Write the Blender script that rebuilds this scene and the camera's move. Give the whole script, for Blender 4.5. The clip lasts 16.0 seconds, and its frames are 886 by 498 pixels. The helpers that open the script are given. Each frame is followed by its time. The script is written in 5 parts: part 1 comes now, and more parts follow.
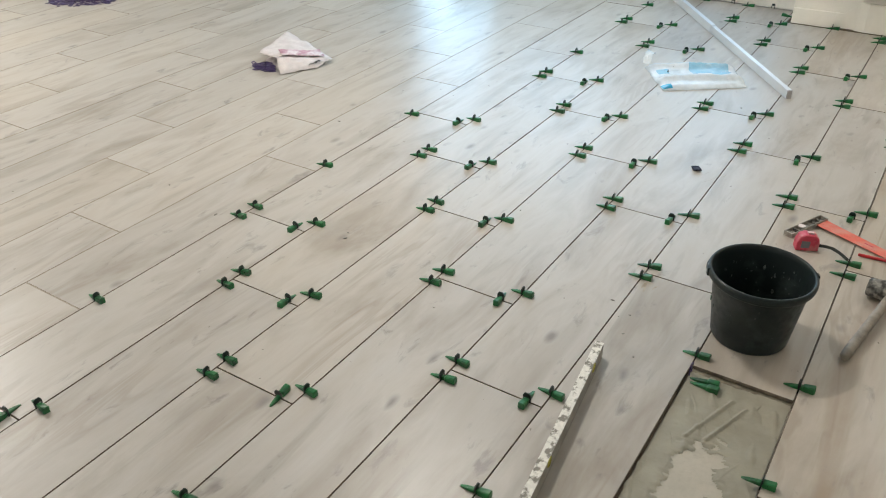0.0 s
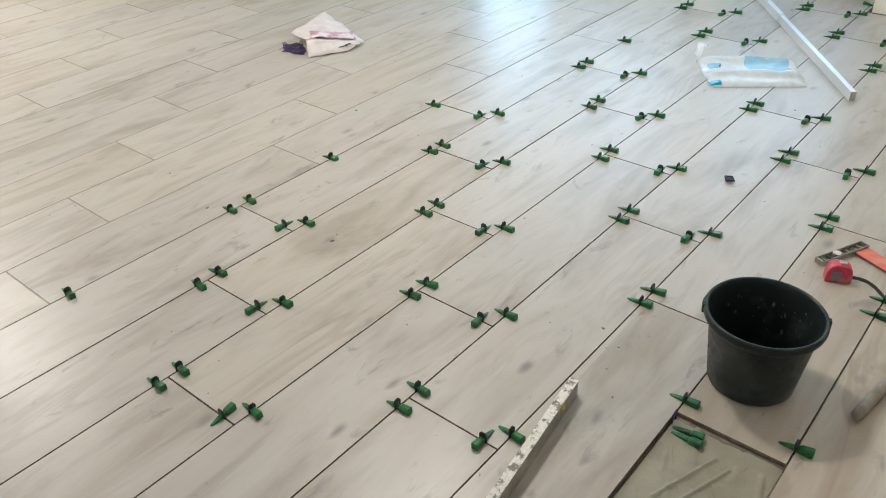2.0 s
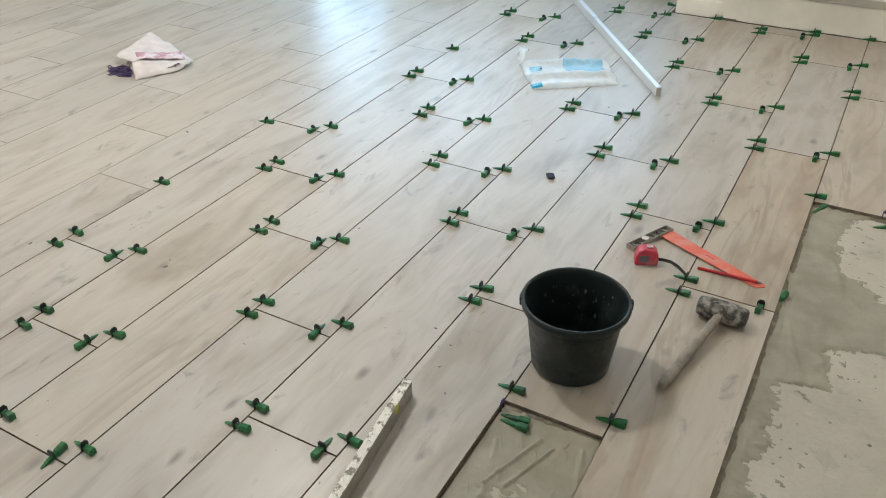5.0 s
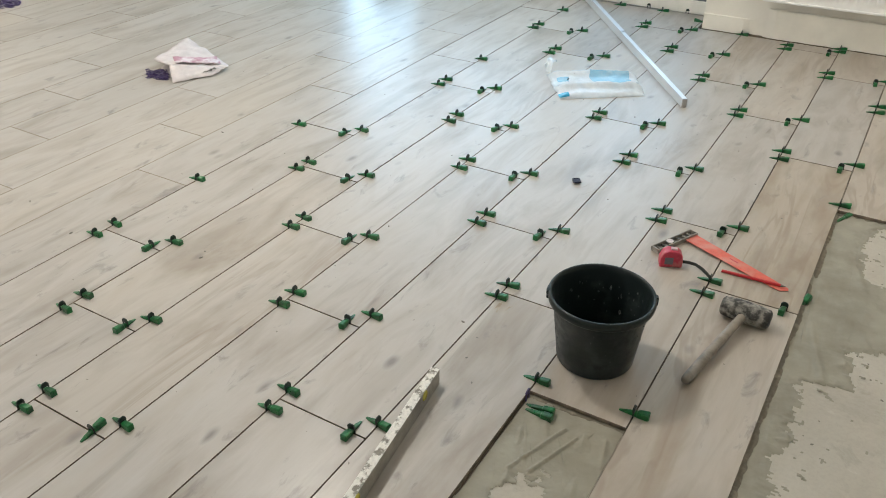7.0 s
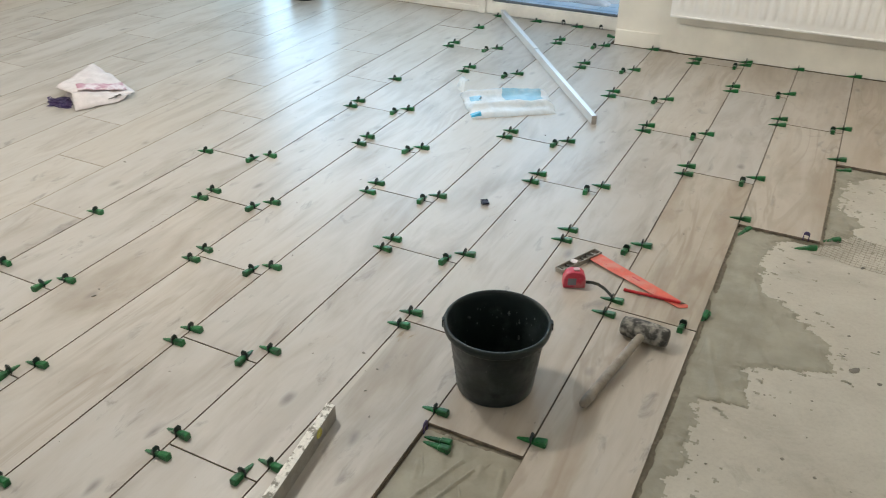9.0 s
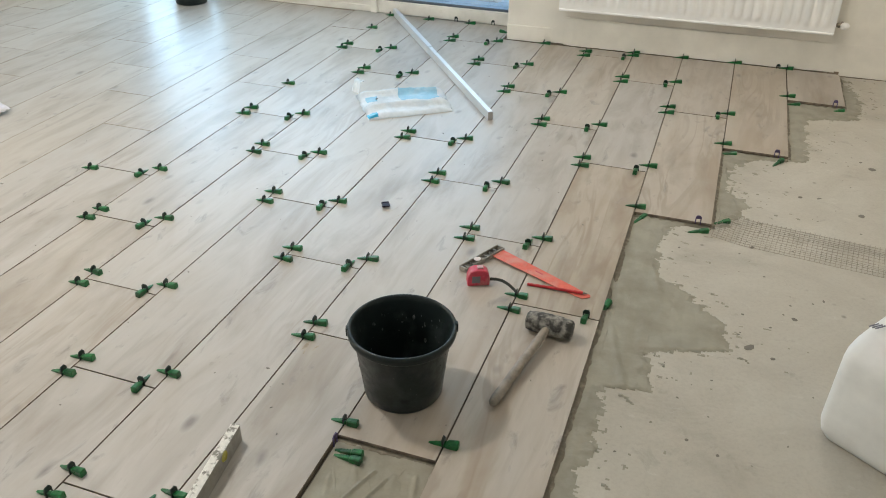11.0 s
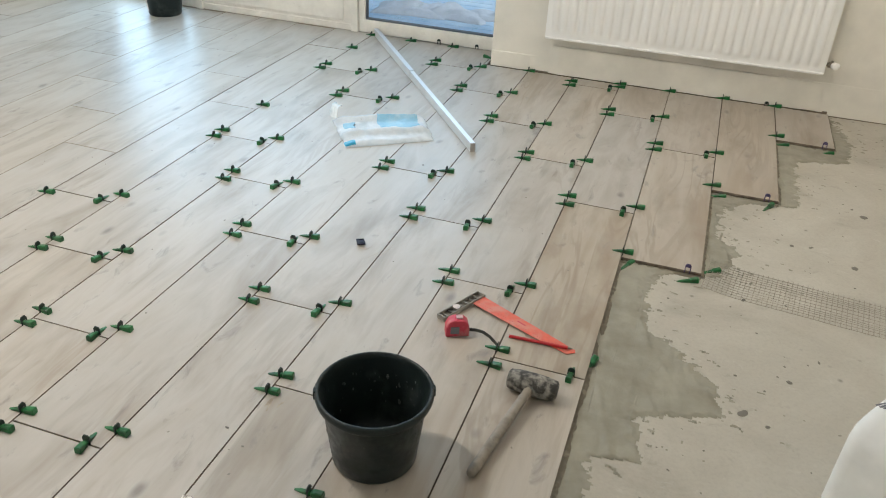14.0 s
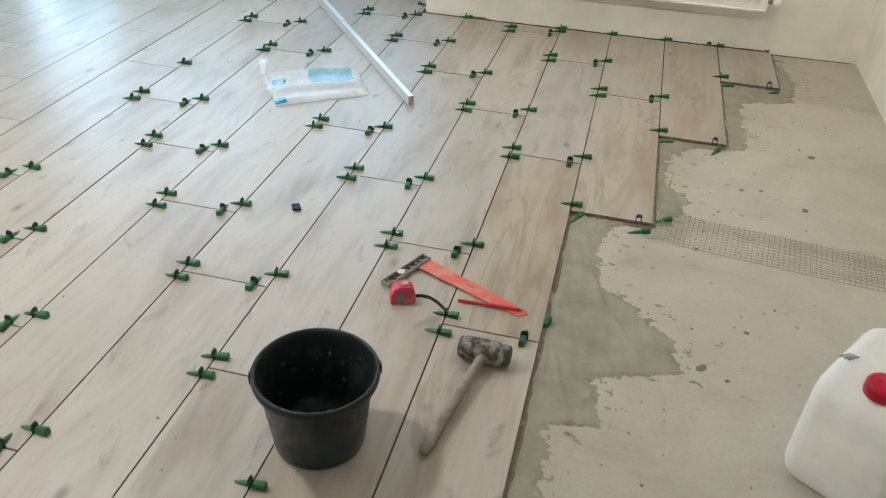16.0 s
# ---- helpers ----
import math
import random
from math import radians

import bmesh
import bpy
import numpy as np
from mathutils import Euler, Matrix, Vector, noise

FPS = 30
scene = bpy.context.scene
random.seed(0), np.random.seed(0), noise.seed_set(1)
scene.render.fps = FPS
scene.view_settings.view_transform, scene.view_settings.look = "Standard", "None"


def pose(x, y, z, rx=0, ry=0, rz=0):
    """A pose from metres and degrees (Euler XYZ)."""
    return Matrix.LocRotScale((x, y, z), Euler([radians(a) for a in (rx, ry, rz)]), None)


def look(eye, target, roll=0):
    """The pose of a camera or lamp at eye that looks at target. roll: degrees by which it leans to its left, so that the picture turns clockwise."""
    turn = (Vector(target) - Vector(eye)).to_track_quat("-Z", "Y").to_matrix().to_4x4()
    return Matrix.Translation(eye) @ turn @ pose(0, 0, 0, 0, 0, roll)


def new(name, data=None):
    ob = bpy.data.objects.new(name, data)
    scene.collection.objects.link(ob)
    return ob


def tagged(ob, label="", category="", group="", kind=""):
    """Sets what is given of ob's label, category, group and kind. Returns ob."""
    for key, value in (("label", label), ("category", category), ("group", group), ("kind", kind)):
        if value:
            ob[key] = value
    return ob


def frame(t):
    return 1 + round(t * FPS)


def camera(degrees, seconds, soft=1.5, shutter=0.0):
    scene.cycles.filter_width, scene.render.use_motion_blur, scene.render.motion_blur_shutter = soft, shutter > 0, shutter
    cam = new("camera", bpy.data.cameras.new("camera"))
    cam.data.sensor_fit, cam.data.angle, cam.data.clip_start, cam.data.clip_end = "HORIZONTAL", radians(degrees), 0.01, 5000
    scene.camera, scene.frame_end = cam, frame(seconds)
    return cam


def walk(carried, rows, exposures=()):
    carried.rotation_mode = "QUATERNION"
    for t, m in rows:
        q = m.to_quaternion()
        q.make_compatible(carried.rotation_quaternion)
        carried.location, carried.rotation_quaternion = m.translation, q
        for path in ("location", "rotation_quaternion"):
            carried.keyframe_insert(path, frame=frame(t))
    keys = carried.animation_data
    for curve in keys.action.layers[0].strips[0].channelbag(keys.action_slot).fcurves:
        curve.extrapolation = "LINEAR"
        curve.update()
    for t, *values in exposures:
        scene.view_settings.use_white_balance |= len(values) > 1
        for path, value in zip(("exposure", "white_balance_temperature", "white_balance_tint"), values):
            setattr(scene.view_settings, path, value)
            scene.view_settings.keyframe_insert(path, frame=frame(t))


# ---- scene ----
cam = camera(57.8, 16.0, 1.0, 0.3)
PATH = [
    (0, (1.594, -3.549, 1.584), (0.668, -2.132, 0.518), -0.7),
    (0.5, (1.657, -3.41, 1.563), (0.735, -1.991, 0.496), -0.8),
    (1, (1.74, -3.279, 1.529), (0.814, -1.919, 0.392), 0.4),
    (1.5, (1.759, -3.206, 1.582), (0.69, -1.957, 0.443), -1.6),
    (2, (1.73, -3.156, 1.577), (0.654, -1.894, 0.459), -1.8),
    (2.5, (1.769, -3.119, 1.601), (0.733, -1.818, 0.489), -3.2),
    (3, (1.755, -3.069, 1.596), (0.856, -1.603, 0.575), -5.1),
    (3.5, (1.699, -3.064, 1.58), (0.968, -1.553, 0.493), -4.2),
    (4, (1.752, -3.077, 1.613), (1.076, -1.546, 0.518), -1.3),
    (4.5, (1.84, -3.108, 1.609), (1.064, -1.637, 0.497), -1.5),
    (5, (1.873, -3.129, 1.63), (1.055, -1.682, 0.519), -0.5),
    (7.5, (1.902, -3.237, 1.594), (1.026, -1.789, 0.528), -0.1),
    (8, (1.923, -3.192, 1.6), (1.068, -1.744, 0.517), -0.1),
    (8.5, (1.972, -3.135, 1.621), (1.139, -1.661, 0.556), -0.1),
    (9, (2.005, -3.102, 1.628), (1.24, -1.578, 0.582), 0.3),
    (9.5, (2.004, -3.095, 1.619), (1.323, -1.525, 0.585), 0.9),
    (12, (2.036, -2.984, 1.649), (1.506, -1.37, 0.595), 0.3),
    (12.5, (2.002, -2.939, 1.658), (1.499, -1.307, 0.617), 0.8),
    (13, (1.987, -2.914, 1.652), (1.518, -1.267, 0.618), 1.6),
    (13.5, (1.967, -2.909, 1.643), (1.473, -1.265, 0.617), 3.4),
    (14, (1.938, -2.858, 1.643), (1.43, -1.217, 0.619), 3.2),
    (14.5, (1.872, -2.615, 1.599), (1.349, -0.993, 0.552), 1.5),
    (15, (1.819, -2.393, 1.551), (1.423, -0.783, 0.433), -2.1),
    (15.5, (1.813, -2.477, 1.595), (1.478, -0.861, 0.465), 1.1),
    (16, (1.907, -2.708, 1.586), (1.549, -1.088, 0.468), 3.0),
]
walk(cam, [(t, look(eye, target, roll)) for t, eye, target, roll in PATH])

# ---- light ----
scene.view_settings.exposure = -0.08
world = bpy.data.worlds.new("sky")
scene.world = world
world.use_nodes = True
_n = world.node_tree.nodes
_sky = _n.new("ShaderNodeTexSky")
_sky.sky_type = "NISHITA"
_sky.sun_disc = False
_sky.sun_elevation, _sky.sun_rotation = radians(42), radians(95)
world.node_tree.links.new(_sky.outputs[0], _n["Background"].inputs[0])
_n["Background"].inputs[1].default_value = 0.15

sun = new("sun", bpy.data.lights.new("sun", "SUN"))
sun.data.energy, sun.data.angle, sun.data.color = 3.0, radians(12), (1.0, 0.97, 0.92)
sun.matrix_world = look((14, 2.2, 13), (0, 3.6, 0))


def window_light(name, x0, x1, z0, z1, y, watts, colour, turn=0.0):
    """Daylight entering through an opening; it shines towards -y when turn is 0."""
    lamp = new(name, bpy.data.lights.new(name, "AREA"))
    lamp.data.shape, lamp.data.size, lamp.data.size_y = "RECTANGLE", x1 - x0, z1 - z0
    lamp.data.energy, lamp.data.color = watts, colour
    lamp.matrix_world = pose((x0 + x1) / 2, y, (z0 + z1) / 2, 0, 0, turn) @ pose(0, 0, 0, -90)
    return lamp


DAY = (0.50, 0.77, 1.0)
window_light("daylight_glazed_door", -2.48, -1.80, 0.10, 2.05, 2.40, 25, DAY)
window_light("daylight_middle", -1.62, -0.55, 0.70, 2.05, 2.40, 25, DAY)
window_light("daylight_balcony_door", -0.34, 0.57, 0.55, 2.05, 2.40, 17, DAY)
# warm fill lamp in a window added behind the camera, out of view
window_light("fill_back", -2.5, 0.9, 0.9, 2.3, -4.72, 13, (1.0, 0.92, 0.82), 180)

# ---- materials ----
def material(name):
    m = bpy.data.materials.new(name)
    m.use_nodes = True
    return m, m.node_tree.nodes, m.node_tree.links, m.node_tree.nodes["Principled BSDF"]


def noise_node(nodes, links, vec, scale, detail=4, rough=0.55, distort=0.0):
    n = nodes.new("ShaderNodeTexNoise")
    n.inputs["Scale"].default_value = scale
    n.inputs["Detail"].default_value = detail
    n.inputs["Roughness"].default_value = rough
    n.inputs["Distortion"].default_value = distort
    links.new(vec, n.inputs["Vector"])
    return n.outputs["Fac"]


def ramp(nodes, links, fac, stops):
    r = nodes.new("ShaderNodeValToRGB")
    e = r.color_ramp.elements
    while len(e) < len(stops):
        e.new(0.5)
    for el, (p, c) in zip(e, stops):
        el.position = p
        el.color = (*c, 1) if len(c) == 3 else c
    links.new(fac, r.inputs["Fac"])
    return r.outputs["Color"]


def grey(v):
    return (v, v, v)


def mix(nodes, links, fac, a, b, kind="MIX"):
    m = nodes.new("ShaderNodeMix")
    m.data_type, m.blend_type = "RGBA", kind
    for sock, v in ((m.inputs[0], fac), (m.inputs[6], a), (m.inputs[7], b)):
        if isinstance(v, bpy.types.NodeSocket):
            links.new(v, sock)
        elif isinstance(v, (int, float)):
            sock.default_value = v
        else:
            sock.default_value = (*v, 1)
    return m.outputs[2]


def bump(nodes, links, bsdf, height, strength, distance):
    b = nodes.new("ShaderNodeBump")
    b.inputs["Strength"].default_value, b.inputs["Distance"].default_value = strength, distance
    links.new(height, b.inputs["Height"])
    links.new(b.outputs[0], bsdf.inputs["Normal"])


def coords(nodes, links, scale=(1, 1, 1), random_shift=False):
    t = nodes.new("ShaderNodeTexCoord")
    mp = nodes.new("ShaderNodeMapping")
    mp.inputs["Scale"].default_value = scale
    links.new(t.outputs["Object"], mp.inputs["Vector"])
    if random_shift:
        o = nodes.new("ShaderNodeObjectInfo")
        c = nodes.new("ShaderNodeCombineXYZ")
        for k, f in enumerate((37.0, 91.0, 53.0)):
            mu = nodes.new("ShaderNodeMath")
            mu.operation = "MULTIPLY"
            mu.inputs[1].default_value = f
            links.new(o.outputs["Random"], mu.inputs[0])
            links.new(mu.outputs[0], c.inputs[k])
        links.new(c.outputs[0], mp.inputs["Location"])
    return mp.outputs[0]


def plain(name, colour, rough=0.5, metal=0.0, dirt=None, dirt_scale=8.0, dirt_lo=0.5, dirt_hi=0.65, relief=0.0, relief_scale=60.0, spec=0.5, shift=False):
    """A surface with fine tone variation, an optional second colour in patches, and fine relief."""
    m, n, l, b = material(name)
    v = coords(n, l, random_shift=shift)
    tone = ramp(n, l, noise_node(n, l, v, dirt_scale * 2.3, 5), [(0.3, grey(0.86)), (0.7, grey(1.06))])
    col = mix(n, l, 1.0, colour, tone, "MULTIPLY")
    if dirt:
        f = ramp(n, l, noise_node(n, l, v, dirt_scale, 6, 0.6), [(dirt_lo, grey(0)), (dirt_hi, grey(1))])
        col = mix(n, l, f, col, dirt)
    l.new(col, b.inputs["Base Color"])
    r = ramp(n, l, noise_node(n, l, v, dirt_scale * 4, 3), [(0.3, grey(max(0.03, rough - 0.08))), (0.7, grey(min(1, rough + 0.08)))])
    l.new(r, b.inputs["Roughness"])
    b.inputs["Metallic"].default_value = metal
    b.inputs["Specular IOR Level"].default_value = spec
    if relief:
        bump(n, l, b, noise_node(n, l, v, relief_scale, 5, 0.6), relief, 0.004)
    return m


def wood_tile_material(name="wood_look_porcelain", brown=False):
    """Pale greige wood print: soft clouds, drawn-out brush strokes, sparse grey smudges and knots."""
    m, n, l, b = material(name)
    cloud = noise_node(n, l, coords(n, l, (4.2, 1.1, 1), True), 1.5, 5, 0.55, 0.6)
    streak = noise_node(n, l, coords(n, l, (10, 1.1, 1), True), 1.5, 5, 0.55, 0.5)
    grain = noise_node(n, l, coords(n, l, (120, 7, 1), True), 1.3, 4, 0.6)
    col = ramp(n, l, cloud, [(0.26, (0.385, 0.332, 0.275)), (0.38, (0.490, 0.442, 0.386)), (0.52, (0.585, 0.546, 0.495)), (0.64, (0.555, 0.508, 0.450)), (0.78, (0.445, 0.386, 0.322))])
    # broad grey-brown strokes along the plank, on part of it only
    region = ramp(n, l, noise_node(n, l, coords(n, l, (3.0, 1.3, 1), True), 1.3, 3), [(0.40, grey(0.10)), (0.62, grey(1))])
    stroke = ramp(n, l, streak, [(0.30, grey(0.75)), (0.47, grey(0))])
    col = mix(n, l, mix(n, l, 1.0, stroke, region, "MULTIPLY"), col, (0.36, 0.318, 0.272))
    col = mix(n, l, ramp(n, l, streak, [(0.55, grey(0)), (0.72, grey(0.45))]), col, (0.635, 0.61, 0.575))
    col = mix(n, l, ramp(n, l, grain, [(0.3, grey(0.05)), (0.6, grey(0))]), col, (0.32, 0.275, 0.23))
    if brown:
        zone = ramp(n, l, noise_node(n, l, coords(n, l, (5.0, 0.7, 1), True), 1.2, 3, 0.5, 0.8), [(0.50, grey(0)), (0.68, grey(0.62))])
        col = mix(n, l, zone, mix(n, l, 1.0, col, (1.0, 0.97, 0.93), "MULTIPLY"), (0.40, 0.31, 0.225))
    # sparse grey smudges, drawn out along the plank
    smudge = noise_node(n, l, coords(n, l, (8.0, 3.0, 1), True), 1.9, 6, 0.62, 0.6)
    col = mix(n, l, ramp(n, l, smudge, [(0.61, grey(0)), (0.72, grey(0.85))]), col, (0.315, 0.285, 0.262))
    # thin brown veins on some planks
    vein = noise_node(n, l, coords(n, l, (5.0, 0.8, 1), True), 1.3, 3, 0.5, 1.6)
    line = ramp(n, l, vein, [(0.45, grey(0)), (0.49, grey(1)), (0.51, grey(1)), (0.56, grey(0))])
    where = ramp(n, l, noise_node(n, l, coords(n, l, (1.6, 0.7, 1), True), 1.4, 2), [(0.44, grey(0)), (0.62, grey(0.42))] if brown else [(0.54, grey(0)), (0.68, grey(0.35))])
    col = mix(n, l, mix(n, l, 1.0, line, where, "MULTIPLY"), col, (0.34, 0.262, 0.195))
    # knots and short dark flecks
    vor = n.new("ShaderNodeTexVoronoi")
    vor.inputs["Scale"].default_value = 1.0
    l.new(coords(n, l, (8.5, 4.2, 1), True), vor.inputs["Vector"])
    near = ramp(n, l, vor.outputs["Distance"], [(0.05, grey(1)), (0.19, grey(0))])
    some = ramp(n, l, noise_node(n, l, coords(n, l, (2.6, 1.7, 1), True), 1.9, 2), [(0.55, grey(0)), (0.61, grey(0.8))])
    col = mix(n, l, mix(n, l, 1.0, near, some, "MULTIPLY"), col, (0.235, 0.21, 0.19))
    # one warm or cool cast for each plank
    o = n.new("ShaderNodeObjectInfo")
    cast = ramp(n, l, o.outputs["Random"], [(0.0, (0.720, 0.718, 0.714)), (0.40, (0.775, 0.775, 0.775)), (0.75, (0.800, 0.793, 0.780)), (1.0, (0.745, 0.720, 0.680))])
    col = mix(n, l, 1.0, col, cast, "MULTIPLY")
    # thin film of cement dust
    dust = ramp(n, l, noise_node(n, l, coords(n, l, (2.5, 2.0, 1), True), 2.2, 6, 0.65), [(0.5, grey(0)), (0.8, grey(0.3))])
    col = mix(n, l, dust, col, (0.45, 0.44, 0.421))
    l.new(col, b.inputs["Base Color"])
    l.new(ramp(n, l, streak, [(0.3, grey(0.33)), (0.7, grey(0.41))]), b.inputs["Roughness"])
    b.inputs["Specular IOR Level"].default_value = 0.55
    bump(n, l, b, grain, 0.05, 0.001)
    return m


def concrete_material():
    m, n, l, b = material("bare_concrete")
    v = coords(n, l)
    col = ramp(n, l, noise_node(n, l, v, 2.2, 8, 0.66, 0.6), [(0.30, (0.40, 0.368, 0.31)), (0.44, (0.465, 0.43, 0.365)), (0.56, (0.50, 0.467, 0.40)), (0.72, (0.545, 0.512, 0.445))])
    fine = noise_node(n, l, v, 90, 4, 0.7)
    col = mix(n, l, ramp(n, l, fine, [(0.3, grey(0.18)), (0.55, grey(0))]), col, (0.28, 0.255, 0.215))
    # damp-looking stains and pale scraped lime, each with its own ragged shape
    stain = noise_node(n, l, v, 6.5, 7, 0.68, 0.9)
    col = mix(n, l, ramp(n, l, stain, [(0.60, grey(0)), (0.70, grey(0.55))]), col, (0.335, 0.305, 0.255))
    lime = noise_node(n, l, coords(n, l, (1.0, 1.6, 1)), 8.0, 7, 0.7, 0.4)
    col = mix(n, l, ramp(n, l, lime, [(0.62, grey(0)), (0.70, grey(0.5))]), col, (0.61, 0.585, 0.53))
    vor = n.new("ShaderNodeTexVoronoi")
    vor.inputs["Scale"].default_value = 9.0
    l.new(v, vor.inputs["Vector"])
    near = ramp(n, l, vor.outputs["Distance"], [(0.035, grey(1)), (0.10, grey(0))])
    some = ramp(n, l, noise_node(n, l, v, 3.3, 3), [(0.50, grey(0)), (0.60, grey(0.7))])
    col = mix(n, l, mix(n, l, 1.0, near, some, "MULTIPLY"), col, (0.17, 0.157, 0.136))
    l.new(col, b.inputs["Base Color"])
    b.inputs["Roughness"].default_value = 0.85
    bump(n, l, b, noise_node(n, l, v, 38, 6, 0.65), 0.35, 0.004)
    return m


TILE = wood_tile_material()
TILE_BROWN = wood_tile_material("wood_look_porcelain_brown_print", True)
CONCRETE = concrete_material()
TILE_SIDE = plain("plank_body", (0.22, 0.175, 0.13), 0.8, 0, (0.13, 0.105, 0.08), 20, 0.45, 0.6)
# adhesive darkened to carry the shadow beside the free plank edges
EDGE_SHADE = plain("edge_shade_adhesive", (0.17, 0.145, 0.105), 0.6, 0, (0.26, 0.23, 0.17), 30, 0.5, 0.65, 0.6, 60)
BED = plain("dark_adhesive_bed", (0.105, 0.082, 0.062), 0.9)
ADHESIVE = plain("tile_adhesive", (0.325, 0.305, 0.243), 0.7, 0, (0.235, 0.215, 0.165), 5.0, 0.46, 0.72, 0.8, 30)
GROUT = plain("brown_grout", (0.32, 0.27, 0.215), 0.85)
PAINT = plain("cream_wall_paint", (0.87, 0.835, 0.755), 0.6, 0, (0.82, 0.78, 0.70), 1.6, 0.5, 0.75, 0.12, 45)
WHITE_GLOSS = plain("white_gloss_paint", (0.88, 0.85, 0.79), 0.35, 0, (0.84, 0.80, 0.73), 3.0, 0.55, 0.8)
ENAMEL, _g, _l, _b = material("radiator_enamel")
_b.inputs["Base Color"].default_value = (0.90, 0.895, 0.88, 1)
_l.new(ramp(_g, _l, noise_node(_g, _l, coords(_g, _l), 3.0, 3), [(0.3, (0.885, 0.88, 0.862)), (0.7, (0.91, 0.905, 0.89))]), _b.inputs["Base Color"])
_b.inputs["Roughness"].default_value = 0.3
CEILING = plain("ceiling_paint", (0.85, 0.84, 0.81), 0.7)
BLACK_PLASTIC = plain("black_bucket_plastic", (0.012, 0.019, 0.019), 0.40, 0, (0.048, 0.058, 0.057), 11.0, 0.54, 0.74, 0.1, 50, 0.3)
MORTAR_SPLASH = plain("dried_mortar_splash", (0.075, 0.085, 0.085), 0.85, 0, (0.20, 0.20, 0.195), 60, 0.5, 0.62)
STEEL = plain("galvanised_wire", (0.42, 0.43, 0.43), 0.4, 1.0)
ALU = plain("aluminium", (0.70, 0.725, 0.75), 0.36, 0.30, (0.68, 0.70, 0.725), 1.2, 0.5, 0.7)
GREEN = plain("green_wedge_plastic", (0.013, 0.150, 0.040), 0.34, 0, (0.009, 0.075, 0.024), 30, 0.45, 0.6, shift=True)
DARK_CLIP = plain("dark_clip_plastic", (0.010, 0.022, 0.018), 0.4)
PURPLE = plain("purple_clip_plastic", (0.055, 0.036, 0.11), 0.4, 0, (0.10, 0.075, 0.18), 20, 0.45, 0.6, shift=True)
DARK_PURPLE = plain("dark_purple_plastic", (0.012, 0.008, 0.022), 0.6, spec=0.25)
RED_PLASTIC = plain("red_tape_plastic", (0.55, 0.045, 0.085), 0.45, 0, (0.50, 0.20, 0.20), 25, 0.5, 0.7)
CAP_RED = plain("red_cap_plastic", (0.50, 0.004, 0.032), 0.34, spec=0.3)
BLADE = plain("orange_red_blade", (0.70, 0.13, 0.085), 0.45, 0, (0.62, 0.24, 0.19), 14, 0.46, 0.66)
PENCIL = plain("red_pencil", (0.50, 0.02, 0.025), 0.35)
RUBBER = plain("worn_rubber", (0.05, 0.047, 0.043), 0.75, 0, (0.31, 0.295, 0.26), 34, 0.45, 0.62, 0.6, 60)
HANDLE_WOOD = plain("worn_handle_wood", (0.29, 0.25, 0.205), 0.6, 0, (0.19, 0.16, 0.13), 14, 0.46, 0.62, 0.3, 40)
JUG_PLASTIC = plain("white_jug_plastic", (0.88, 0.885, 0.87), 0.42, 0, (0.84, 0.84, 0.81), 3, 0.55, 0.8)
INK = plain("grey_ink", (0.17, 0.17, 0.2), 0.6)
def film_material(name, colour, dark, cover):
    """Creased packaging film, part see-through."""
    m = plain(name, colour, 0.16, 0, dark, 12, 0.5, 0.7, 0.7, 26)
    m.node_tree.nodes["Principled BSDF"].inputs["Alpha"].default_value = cover
    return m


BAG_PLASTIC = film_material("milky_bag_film", (0.86, 0.92, 0.97), (0.72, 0.83, 0.92), 0.66)
BAG_BLUE = film_material("blue_print_film", (0.24, 0.58, 0.80), (0.42, 0.68, 0.84), 0.60)
BAG_BLUE_DARK = film_material("strong_blue_print_film", (0.01, 0.27, 0.45), (0.03, 0.36, 0.55), 0.95)
PAPER = plain("off_white_paper", (0.68, 0.62, 0.605), 0.7, 0, (0.62, 0.54, 0.535), 10, 0.5, 0.7, 0.3, 30)
PAPER_PINK = plain("mauve_print_paper", (0.50, 0.27, 0.33), 0.6, 0, (0.72, 0.64, 0.66), 16, 0.42, 0.56)
BRASS = plain("nickel_valve", (0.30, 0.27, 0.22), 0.35, 1.0)
LEVEL_BODY = plain("spirit_level_metal", (0.36, 0.34, 0.30), 0.5, 0.4, (0.28, 0.265, 0.235), 12, 0.45, 0.65, 0.3, 50)
LEVEL_TOP = plain("mortar_spattered_edge", (0.78, 0.76, 0.70), 0.8, 0, (0.24, 0.225, 0.19), 40, 0.50, 0.58, 0.8, 80)
VIAL = plain("yellow_vial", (0.52, 0.47, 0.10), 0.2)
RIBBON = plain("tape_ribbon", (0.03, 0.035, 0.03), 0.4)
DECK = plain("pale_blue_deck", (0.33, 0.52, 0.70), 0.5, 0, (0.46, 0.62, 0.74), 4, 0.45, 0.65)
RAG = plain("white_sheeting", (0.42, 0.49, 0.56), 0.6, relief=0.4, relief_scale=20)
GASKET = plain("grey_gasket", (0.10, 0.12, 0.14), 0.6)
NETTING = plain("grey_glass_fibre", (0.32, 0.29, 0.24), 0.8)
LAMP_BODY = plain("white_lamp_body", (0.8, 0.8, 0.78), 0.4)

GLASS, _g, _l, _b = material("window_glass")
_b.inputs["Base Color"].default_value = (0.93, 0.97, 1.0, 1)
_b.inputs["Roughness"].default_value, _b.inputs["IOR"].default_value = 0.0, 1.45
_b.inputs["Transmission Weight"].default_value = 1.0

def glowing(name, strength, colour):
    m, n, l, b = material(name)
    b.inputs["Emission Color"].default_value = colour + (1,)
    b.inputs["Emission Strength"].default_value = strength
    return m


